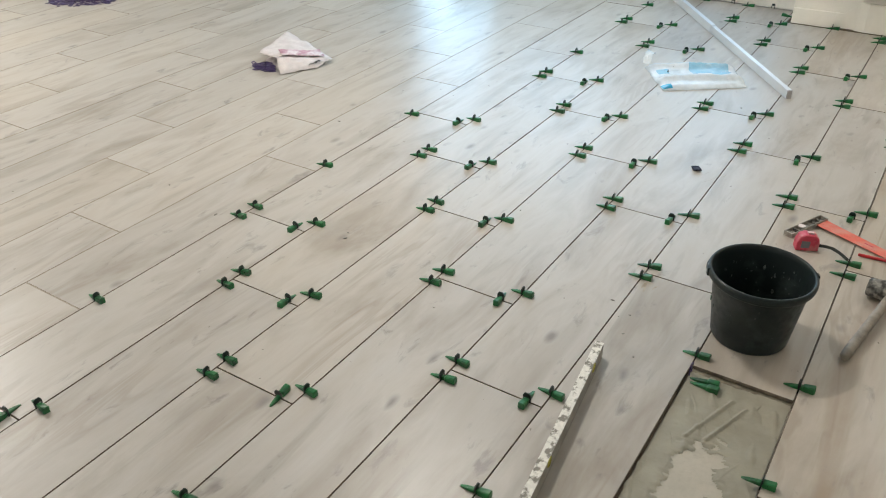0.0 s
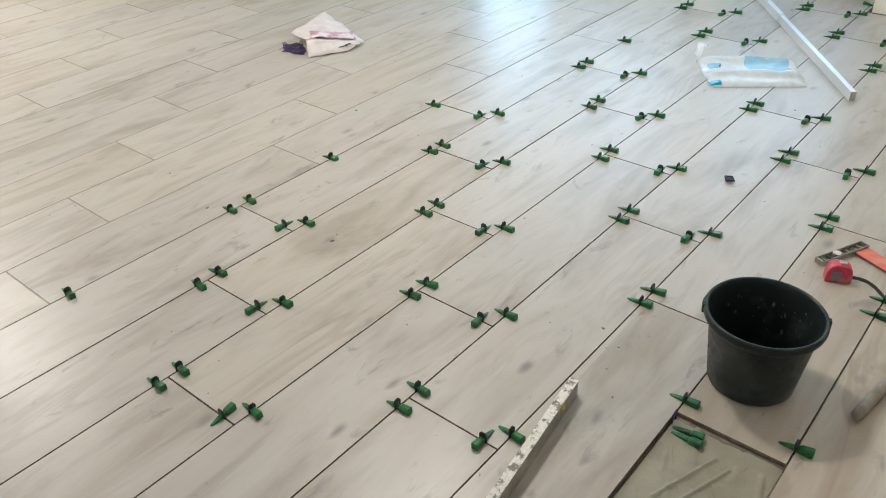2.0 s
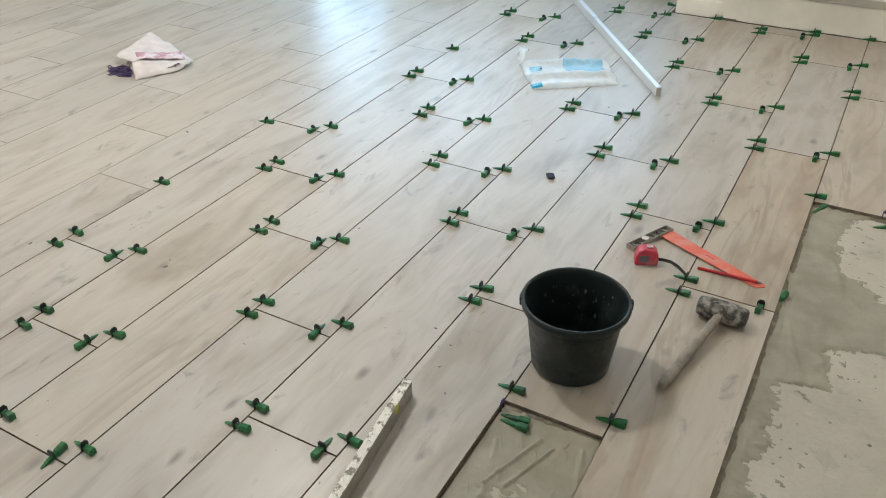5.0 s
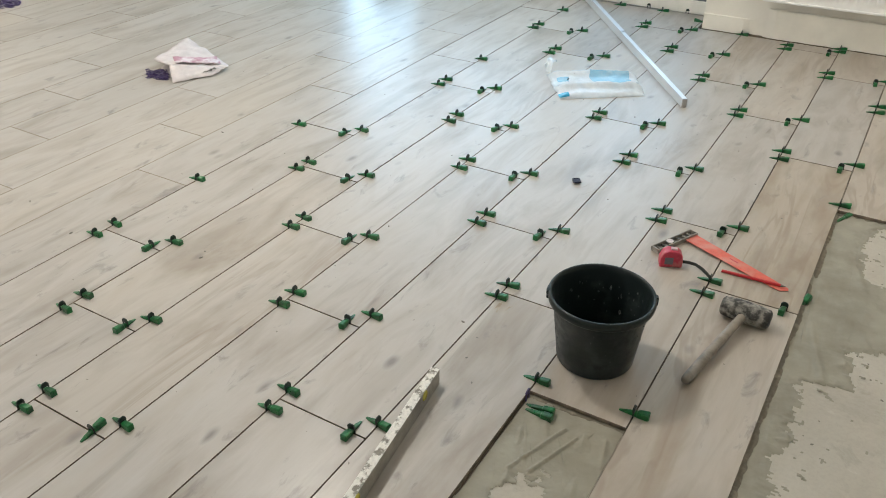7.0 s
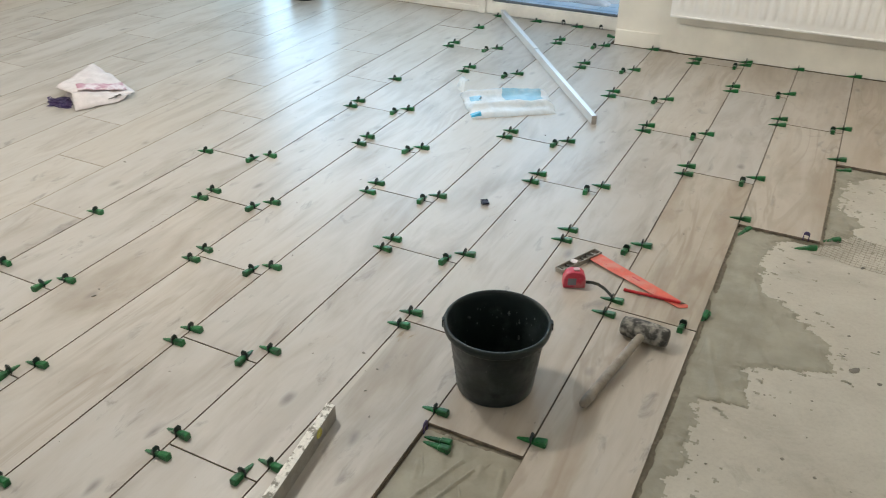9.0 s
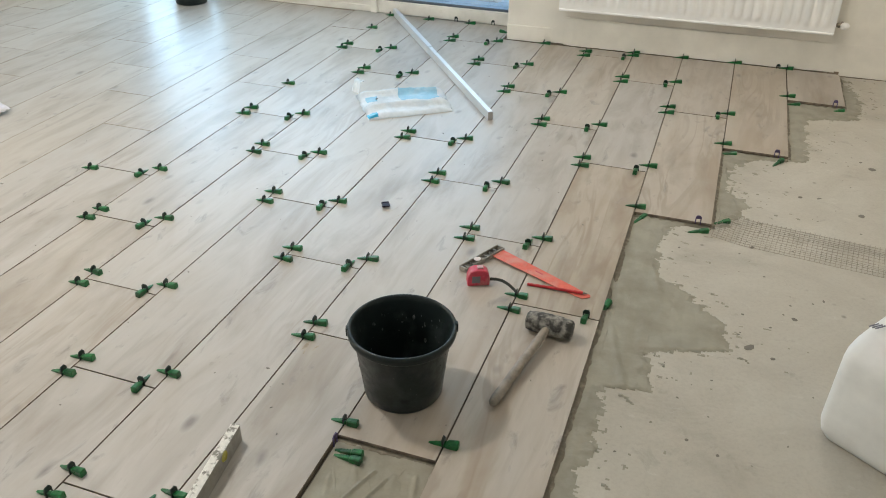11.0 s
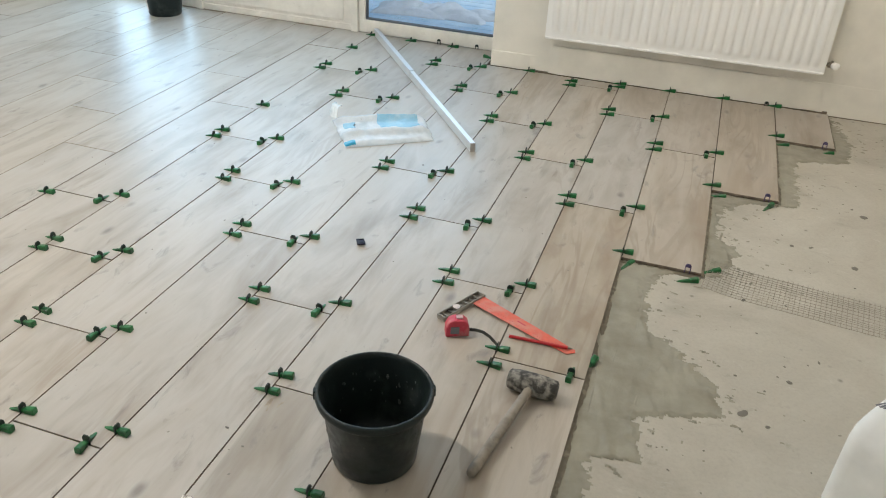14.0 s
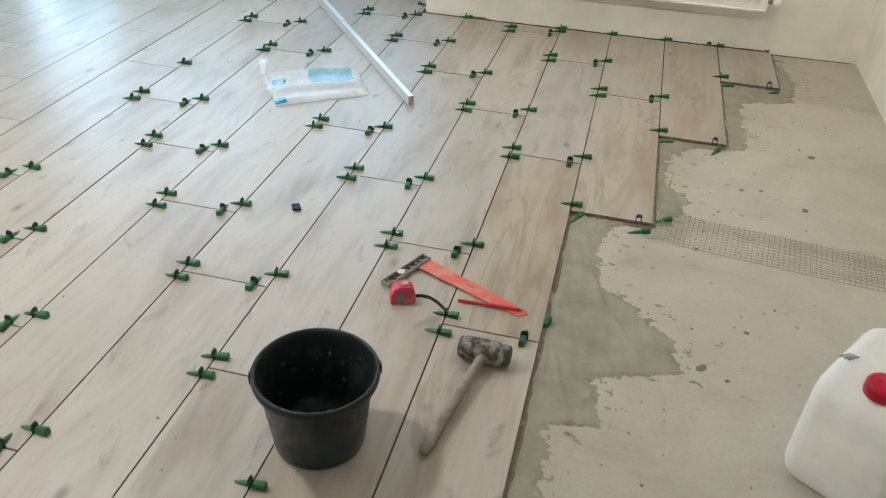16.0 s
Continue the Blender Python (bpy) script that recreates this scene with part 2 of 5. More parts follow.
# the right and left glows belong to fill lamps added out of view
GLOW, GLOW_FILL_RIGHT, GLOW_FILL_LEFT = glowing("lamp_diffuser", 235.0, (1.0, 0.94, 0.855)), glowing("fill_diffuser_right", 46.0, (1.0, 0.90, 0.79)), glowing("fill_diffuser_far", 225.0, (1.0, 0.95, 0.875))


# ---- building blocks ----
def mesh_of(name, bm, mat):
    me = bpy.data.meshes.new(name)
    bm.to_mesh(me)
    bm.free()
    me.materials.append(mat)
    return me


def part(name, bm, mat, parent=None, label="", smooth=False):
    """Links a bmesh as one mesh object under a thing or a part."""
    me = mesh_of(name, bm, mat)
    if smooth:
        me.polygons.foreach_set("use_smooth", [True] * len(me.polygons))
    ob = new(name, me)
    ob.parent = parent
    if label:
        tagged(ob, label)
    return ob


def thing(name, m, label, category, group="", kind=""):
    e = new(name)
    e.empty_display_size = 0.05
    e.matrix_basis = m
    return tagged(e, label, category, group, kind)


def box(bm, x0, x1, y0, y1, z0, z1, bevel=0.0, seg=1):
    g = bmesh.ops.create_cube(bm, size=1.0, matrix=Matrix.Translation(((x0 + x1) / 2, (y0 + y1) / 2, (z0 + z1) / 2)) @ Matrix.Diagonal((x1 - x0, y1 - y0, z1 - z0, 1)))
    if bevel:
        vs = set(g["verts"])
        es = [e for e in bm.edges if e.verts[0] in vs and e.verts[1] in vs]
        bmesh.ops.bevel(bm, geom=es, offset=bevel, segments=seg, affect="EDGES", profile=0.5)
    return bm


def boxed(*a, **k):
    return box(bmesh.new(), *a, **k)


def lathe(profile, n=48, closed=False):
    """Turns (r, z) pairs round the z axis."""
    bm = bmesh.new()
    rings = []
    for r, z in profile:
        if r < 1e-6:
            rings.append([bm.verts.new((0, 0, z))])
        else:
            rings.append([bm.verts.new((r * math.cos(2 * math.pi * k / n), r * math.sin(2 * math.pi * k / n), z)) for k in range(n)])
    for a, b in zip(rings, rings[1:]):
        for k in range(n):
            k2 = (k + 1) % n
            if len(a) == 1 and len(b) == 1:
                continue
            if len(a) == 1:
                bm.faces.new((a[0], b[k], b[k2]))
            elif len(b) == 1:
                bm.faces.new((a[k], b[0], a[k2]))
            else:
                bm.faces.new((a[k], b[k], b[k2], a[k2]))
    bmesh.ops.recalc_face_normals(bm, faces=bm.faces)
    return bm


def tube(points, radius, n=8):
    """A round rod through the points; radius may be one number or one for each point."""
    bm = bmesh.new()
    pts = [Vector(p) for p in points]
    rs = [radius] * len(pts) if isinstance(radius, (int, float)) else radius
    rings = []
    for k, p in enumerate(pts):
        d = (pts[min(k + 1, len(pts) - 1)] - pts[max(k - 1, 0)]).normalized()
        side = d.cross(Vector((0, 0, 1)))
        if side.length < 1e-3:
            side = d.cross(Vector((0, 1, 0)))
        side.normalize()
        up = side.cross(d)
        rings.append([bm.verts.new(p + rs[k] * (math.cos(2 * math.pi * j / n) * side + math.sin(2 * math.pi * j / n) * up)) for j in range(n)])
    for a, b in zip(rings, rings[1:]):
        for j in range(n):
            bm.faces.new((a[j], a[(j + 1) % n], b[(j + 1) % n], b[j]))
    bm.faces.new(rings[0])
    bm.faces.new(rings[-1])
    bmesh.ops.recalc_face_normals(bm, faces=bm.faces)
    return bm


def prism(outline, z0, z1, bevel=0.0):
    """An outline of (x, y) pairs made solid between z0 and z1."""
    bm = bmesh.new()
    low = [bm.verts.new((x, y, z0)) for x, y in outline]
    high = [bm.verts.new((x, y, z1)) for x, y in outline]
    bm.faces.new(low)
    bm.faces.new(high)
    for k in range(len(outline)):
        k2 = (k + 1) % len(outline)
        bm.faces.new((low[k], low[k2], high[k2], high[k]))
    bmesh.ops.recalc_face_normals(bm, faces=bm.faces)
    if bevel:
        bmesh.ops.bevel(bm, geom=list(bm.edges), offset=bevel, segments=2, affect="EDGES", profile=0.5)
    return bm


def structure(name, bm, mat, label, smooth=False):
    return tagged(part(name, bm, mat, None, "", smooth), label, "", "", "structure")


# ---- plan ----
W, D, L = 0.302, 0.400, 1.200        # plank module, stagger, length module
GAP = 0.0036
SUB = -0.019                         # top of the bare concrete
LEFT, RIGHT, BACK, DOOR_Y, TOP = -5.5, 3.205, -4.8, 2.445, 2.60
WX = 0.650                           # corner of the radiator wall


SHIFT = {3: 0.0015, 4: -0.004, 5: -0.011, 6: -0.009, 7: 0.004, 8: 0.006, 9: 0.006}


def seam(col):
    """x of the joint on the left of a column of planks; the courses are not perfectly even."""
    return col * W + SHIFT.get(col, 0.0)


def joint_y(col, n):
    """y of the end joint below plank n of a column; some joints were laid a little off the stagger."""
    off = -0.012 if col == 1 else -0.020 if col == -2 else {(0, -2): 0.035, (4, 1): -0.014, (5, 1): -0.013}.get((col, n), 0.0)
    return -col * D + n * L + off


def wall_y(x):
    return 2.132 + 0.025 * (x - WX)


def first_row(col):
    """Lowest laid row end of a column, in y."""
    return {4: -1.6, 5: -2.0, 6: 0.0, 7: 0.8, 8: 1.6}.get(col, BACK if col < 4 else 99.0)


# ---- shell of the room ----
structure("ground", boxed(LEFT - 0.3, RIGHT + 0.3, BACK - 0.3, 2.85, -0.25, SUB), CONCRETE, "bare beige concrete subfloor with scrapes and specks")
structure("ceiling", boxed(LEFT - 0.2, RIGHT + 0.2, BACK - 0.2, 2.85, TOP, TOP + 0.15), CEILING, "plain white ceiling")
structure("wall_west", boxed(LEFT - 0.2, LEFT, BACK - 0.2, 2.85, SUB, TOP), PAINT, "plain cream painted wall")
structure("wall_east", boxed(RIGHT, RIGHT + 0.2, BACK - 0.2, 2.85, SUB, TOP), PAINT, "cream painted side wall above the bare concrete")
bm = boxed(LEFT, -2.6, BACK - 0.2, BACK, SUB, TOP)
box(bm, 1.0, RIGHT, BACK - 0.2, BACK, SUB, TOP)
box(bm, -2.6, 1.0, BACK - 0.2, BACK, SUB, 0.85)
box(bm, -2.6, 1.0, BACK - 0.2, BACK, 2.35, TOP)
structure("wall_south", bm, PAINT, "cream painted wall with an added, unseen window")
structure("wall_pier", prism([(LEFT, 2.08), (-2.80, 2.245), (-2.80, 2.85), (LEFT, 2.85)], SUB, TOP, 0.004), PAINT, "cream painted wall pier beside the glazing")
structure("wall_radiator", prism([(WX, wall_y(WX)), (RIGHT, wall_y(RIGHT)), (RIGHT, 2.85), (0.63, 2.85), (0.63, 2.5), (0.625, 2.42)], SUB, TOP, 0.003), PAINT, "cream painted wall behind the radiator")
structure("wall_lintel", boxed(-2.80, 0.63, 2.42, 2.85, 2.12, TOP), PAINT, "cream lintel over the balcony doors")


def plaster_band():
    """The lower, slightly proud band of old plaster under the radiator, with a broken top edge."""
    bm = bmesh.new()
    rnd = random.Random(4)
    n = 150
    rows = []
    for k in range(n + 1):
        x = WX + (RIGHT - WX) * k / n
        if x < 0.96:
            top, proud = 0.101, 0.010 * min(1.0, max(0.1, (0.95 - x) / 0.05))
        elif x < 1.04:
            top, proud = 0.101 + (x - 0.96) / 0.08 * 0.080, 0.001
        else:
            top, proud = 0.183 - 0.004 * (x - 1.04), 0.013 * max(0.08, min(1.0, (2.75 - x) / 0.5, (x - 1.03) / 0.06))
        if 1.0 < x < 2.7:
            top += 0.003 * noise.noise(Vector((x * 9, 0, 0))) + 0.0025 * rnd.random() * (noise.noise(Vector((x * 30, 5, 0))) > 0.1)
        foot = 0.0025 + 0.003 * noise.noise(Vector((x * 14, 2, 0))) if x < 2.72 else SUB + 0.004
        y = wall_y(x)
        rows.append([bm.verts.new(p) for p in ((x, y + 0.01, top + 0.003), (x, y - proud * 0.8, top), (x, y - proud, top - 0.006), (x, y - proud, foot), (x, y + 0.01, foot))])
    for a, b in zip(rows, rows[1:]):
        for j in range(4):
            bm.faces.new((a[j], a[j + 1], b[j + 1], b[j]))
    bm.faces.new(rows[0])
    bm.faces.new(rows[-1])
    bmesh.ops.recalc_face_normals(bm, faces=bm.faces)
    return bm


# solid brown strips that darken the line where wall and floor meet
structure("joint", prism([(WX, wall_y(WX) - 0.0015), (2.72, wall_y(2.72) - 0.0015), (2.72, wall_y(2.72) + 0.004), (WX, wall_y(WX) + 0.004)], SUB, 0.008), TILE_SIDE, "dark brown strip darkening the joint between floor and plaster band")
structure("joint", prism([(2.722, wall_y(2.72) - 0.008), (RIGHT - 0.03, wall_y(RIGHT) - 0.005), (RIGHT - 0.03, wall_y(RIGHT) + 0.004), (2.722, wall_y(2.72) + 0.004)], SUB, SUB + 0.004), TILE_SIDE, "dark brown crack line along the foot of the wall")
structure("trim", plaster_band(), PAINT, "slightly proud cream plaster band with a ragged top edge")


# ---- balcony doors and panel ----
def glazed_door(name, x0, x1, label):
    d = thing(name, pose(0, 0, 0), label, "", "", "structure")
    y0, y1 = DOOR_Y - 0.02, DOOR_Y + 0.05
    part("bottom_rail", boxed(x0, x1, y0, y1, 0.0, 0.088, 0.004, 2), WHITE_GLOSS, d)
    part("top_rail", boxed(x0, x1, y0, y1, 2.03, 2.12, 0.004), WHITE_GLOSS, d)
    part("stile", boxed(x0, x0 + 0.045, y0, y1, 0.088, 2.03, 0.004, 2), WHITE_GLOSS, d)
    part("stile", boxed(x1 - 0.045, x1, y0, y1, 0.088, 2.03, 0.004, 2), WHITE_GLOSS, d)
    gx0, gx1 = x0 + 0.045, x1 - 0.045
    bm = boxed(gx0, gx1, DOOR_Y, DOOR_Y + 0.03, 0.088, 0.100)
    box(bm, gx0, gx0 + 0.010, DOOR_Y, DOOR_Y + 0.03, 0.100, 2.03)
    box(bm, gx1 - 0.010, gx1, DOOR_Y, DOOR_Y + 0.03, 0.100, 2.03)
    part("gasket", bm, GASKET, d, "dark grey glazing gasket")
    pane = part("pane", boxed(gx0 + 0.010, gx1 - 0.010, DOOR_Y + 0.012, DOOR_Y + 0.018, 0.100, 2.03), GLASS, d, "clear glass pane")
    pane.visible_shadow = False
    return d


glazed_door("door_1", -0.420, 0.624, "white balcony door with a tall glass pane, closed")
glazed_door("door_2", -2.80, -1.755, "white glazed door beside the wall pier, closed")
post = thing("trim", pose(0, 0, 0), "white painted post between panel and balcony door", "", "", "structure")
part("post", boxed(-0.474, -0.422, DOOR_Y - 0.045, DOOR_Y + 0.06, 0, 2.12, 0.005, 2), WHITE_GLOSS, post)
post = thing("trim", pose(0, 0, 0), "white painted post beside the fixed panel", "", "", "structure")
part("post", boxed(-1.753, -1.70, DOOR_Y - 0.045, DOOR_Y + 0.06, 0, 2.12, 0.005, 2), WHITE_GLOSS, post)
win = thing("window_1", pose(0, 0, 0), "white fixed panel with a raised field below a window", "", "", "structure")
x0, x1 = -1.698, -0.476
part("panel", boxed(x0, x1, DOOR_Y - 0.012, DOOR_Y + 0.05, 0.0, 0.60, 0.003), WHITE_GLOSS, win)
part("panel_field", boxed(x0 + 0.075, x1 - 0.065, DOOR_Y - 0.022, DOOR_Y - 0.0125, 0.062, 0.55, 0.006, 2), WHITE_GLOSS, win, "raised cream field of the panel")
part("skirting", boxed(x0, x1, DOOR_Y - 0.024, DOOR_Y - 0.0125, 0.0, 0.045, 0.003), WHITE_GLOSS, win)
part("window_sill", boxed(x0, x1, DOOR_Y - 0.045, DOOR_Y + 0.05, 0.602, 0.64, 0.004), WHITE_GLOSS, win)
bm = boxed(x0, x0 + 0.06, DOOR_Y, DOOR_Y + 0.05, 0.642, 2.12)
box(bm, x1 - 0.06, x1, DOOR_Y, DOOR_Y + 0.05, 0.642, 2.12)
box(bm, x0 + 0.06, x1 - 0.06, DOOR_Y, DOOR_Y + 0.05, 2.05, 2.12)
part("window_frame", bm, WHITE_GLOSS, win)
pane = part("pane", boxed(x0 + 0.06, x1 - 0.06, DOOR_Y + 0.02, DOOR_Y + 0.026, 0.642, 2.05), GLASS, win)
pane.visible_shadow = False

# back window, behind the camera: unseen, added as the opening for the fill
win = thing("window_2", pose(0, 0, 0), "white framed window in the rear wall, unseen and added for fill light", "", "", "structure")
bm = boxed(-2.6, -2.53, BACK - 0.1, BACK - 0.04, 0.85, 2.35)
for x in (-0.835, 0.93):
    box(bm, x, x + 0.07, BACK - 0.1, BACK - 0.04, 0.85, 2.35)
box(bm, -2.53, 0.93, BACK - 0.1, BACK - 0.04, 0.85, 0.92)
box(bm, -2.53, 0.93, BACK - 0.1, BACK - 0.04, 2.28, 2.35)
part("window_frame", bm, WHITE_GLOSS, win)
pane = part("pane", boxed(-2.53, 0.93, BACK - 0.075, BACK - 0.069, 0.92, 2.28), GLASS, win)
pane.visible_shadow = False

# three unseen ceiling lamps; the first throws the soft shadows beside bucket, mallet and radiator
def ceiling_lamp(x, y, glow, r=0.19):
    lamp = thing("ceiling_lamp", pose(x, y, TOP), "unseen round white ceiling lamp, switched on", "lamp", "ceiling lamps")
    part("lamp_body", lathe([(0, 0), (r + 0.02, 0), (r + 0.02, -0.05), (r, -0.055)], 40), LAMP_BODY, lamp)
    part("diffuser", lathe([(r - 0.002, -0.052), (r * 0.9, -0.075), (r * 0.53, -0.095), (0, -0.10)], 40), glow, lamp, "glowing warm white diffuser", True)


ceiling_lamp(-0.30, -0.94, GLOW, 0.14)
# two more lamps added as fill for the right wall and far left
ceiling_lamp(2.1, 0.95, GLOW_FILL_RIGHT)
ceiling_lamp(-3.9, -1.8, GLOW_FILL_LEFT)

# ---- balcony ----
structure("balcony_floor", boxed(-3.4, 1.6, 2.86, 4.4, -0.35, -0.10), GASKET, "dark balcony slab under the boards outside the doors")
deck = thing("balcony_deck", pose(0, 0, -0.10), "pale blue boards of the balcony outside the glass", "", "", "structure")
for k in range(11):
    part("board", boxed(-3.3, 1.5, 2.90 + k * 0.13, 3.018 + k * 0.13, 0, 0.03, 0.004), DECK, deck)
structure("balcony_parapet", boxed(-3.4, 1.6, 4.4, 4.52, -0.35, 0.95), DECK, "pale blue balcony parapet")


def crumpled(sx, sy, sz, seed, n=22):
    """A crumpled heap of thin sheeting resting on z = 0."""
    bm = bmesh.new()
    grid = [[None] * (n + 1) for _ in range(n + 1)]
    for i in range(n + 1):
        for j in range(n + 1):
            u, v = 2 * i / n - 1, 2 * j / n - 1
            r = max(abs(u), abs(v)) ** 2
            h = (1 - r) * (0.60 + 0.60 * noise.noise(Vector((u * 1.9, v * 1.6, seed)))) + 0.12 * abs(noise.noise(Vector((u * 4, v * 4, seed + 3)))) * (1 - r ** 3)
            w = 1 + 0.16 * noise.noise(Vector((u * 1.5, v * 1.5, seed + 9)))
            grid[i][j] = bm.verts.new((u * sx / 2 * w, v * sy / 2 * w, max(0.0, h * sz)))
    for i in range(n):
        for j in range(n):
            bm.faces.new((grid[i][j], grid[i + 1][j], grid[i + 1][j + 1], grid[i][j + 1]))
    g = bmesh.ops.extrude_face_region(bm, geom=list(bm.faces))
    bmesh.ops.translate(bm, vec=(0, 0, -0.002), verts=[v for v in g["geom"] if isinstance(v, bmesh.types.BMVert)])
    bmesh.ops.recalc_face_normals(bm, faces=bm.faces)
    return bm


for k, (x, y, s, q) in enumerate(((-0.38, 3.40, 0.50, 8), (-0.02, 3.46, 0.50, -6), (0.32, 3.54, 0.40, 10))):
    ob = tagged(part("sheeting", crumpled(s * 1.2, s * 0.7, 0.10, 11 + 7 * k), RAG, None, "", True), "crumpled white plastic sheeting lying on the balcony boards", "sheeting", "sheeting on the balcony")
    ob.matrix_basis = pose(x, y, -0.068, 0, 0, q)


# ---- radiator ----
def radiator():
    a = math.degrees(math.atan(0.026))
    r = thing("radiator", pose(1.008, 2.026, 0.257, 0, 0, a), "white enamelled panel radiator with vertical flutes on the wall", "radiator")
    wide, high, flutes = 1.615, 0.60, 29
    pitch = (wide - 0.05) / flutes
    # fluted front sheet
    bm = bmesh.new()
    xs = [(0.0, 0.0, 0.0)]
    for k in range(flutes):
        x = 0.025 + k * pitch
        for f, d in ((0.0, 0.0), (0.12, 0.0), (0.20, 0.004), (0.32, 0.009), (0.50, 0.0105), (0.68, 0.009), (0.80, 0.004), (0.88, 0.0)):
            xs.append((x + f * pitch, d, 1))
    xs.append((wide, 0.0, 0.0))
    zs = [(0.0, 0), (0.030, 0), (0.042, 0.35), (0.056, 0.85), (0.066, 1), (high - 0.066, 1), (high - 0.055, 0.8), (high - 0.030, 0), (high, 0)]
    grid = [[bm.verts.new((x, 0.0095 - d * s * inside - 0.0 if inside else 0.0095, z)) for z, s in zs] for x, d, inside in xs]
    for p, q in zip(grid, grid[1:]):
        for j in range(len(zs) - 1):
            bm.faces.new((p[j], q[j], q[j + 1], p[j + 1]))
    bmesh.ops.recalc_face_normals(bm, faces=bm.faces)
    for f in bm.faces:
        if f.normal.y > 0:
            f.normal_flip()
    front = part("front_panel", bm, ENAMEL, r, "", True)
    part("edge_seam", boxed(0, wide, 0.0, 0.016, -0.006, 0.006, 0.003, 2), ENAMEL, front)
    part("side_panel", boxed(-0.003, 0.002, 0.010, 0.088, 0.004, high, 0.001), ENAMEL, r)
    part("side_panel", boxed(wide - 0.002, wide + 0.003, 0.010, 0.088, 0.004, high, 0.001), ENAMEL, r)
    part("back_panel", boxed(0.002, wide - 0.002, 0.078, 0.086, 0.01, high - 0.01, 0.002), ENAMEL, r)
    grille = part("top_grille", boxed(0, wide, 0.010, 0.018, high, high + 0.006), ENAMEL, r)
    part("grille_rail", boxed(0, wide, 0.076, 0.086, high, high + 0.006), ENAMEL, grille)
    for k in range(40):
        part("fin", boxed(0.03 + k * 0.0395, 0.05 + k * 0.0395, 0.020, 0.074, high, high + 0.004), ENAMEL, grille)
    for x in (0.25, wide - 0.25):
        part("bracket", boxed(x, x + 0.03, 0.087, 0.108 + 0.004, 0.08, high - 0.05), ENAMEL, r)
    valve = part("valve", tube([(wide + 0.003, 0.050, 0.045), (wide + 0.040, 0.050, 0.045)], 0.011, 14), BRASS, r, "dull nickel valve body")
    part("valve_nut", tube([(wide + 0.018, 0.050, 0.045), (wide + 0.034, 0.050, 0.045)], 0.016, 6), BRASS, valve)
    part("valve_pipe", tube([(wide + 0.046, 0.052, 0.045), (wide + 0.046, 0.104, 0.045)], 0.009, 12), BRASS, valve)
    head = lathe([(0, 0.034), (0.013, 0.034), (0.019, 0.030), (0.021, 0.022), (0.021, 0.0), (0.016, -0.006), (0, -0.006)], 24)
    bmesh.ops.transform(head, matrix=pose(wide + 0.048, 0.034, 0.045, 78, 0, 18), verts=head.verts)
    part("valve_cap", head, ENAMEL, valve, "white plastic valve cap", True)
    return r


radiator()


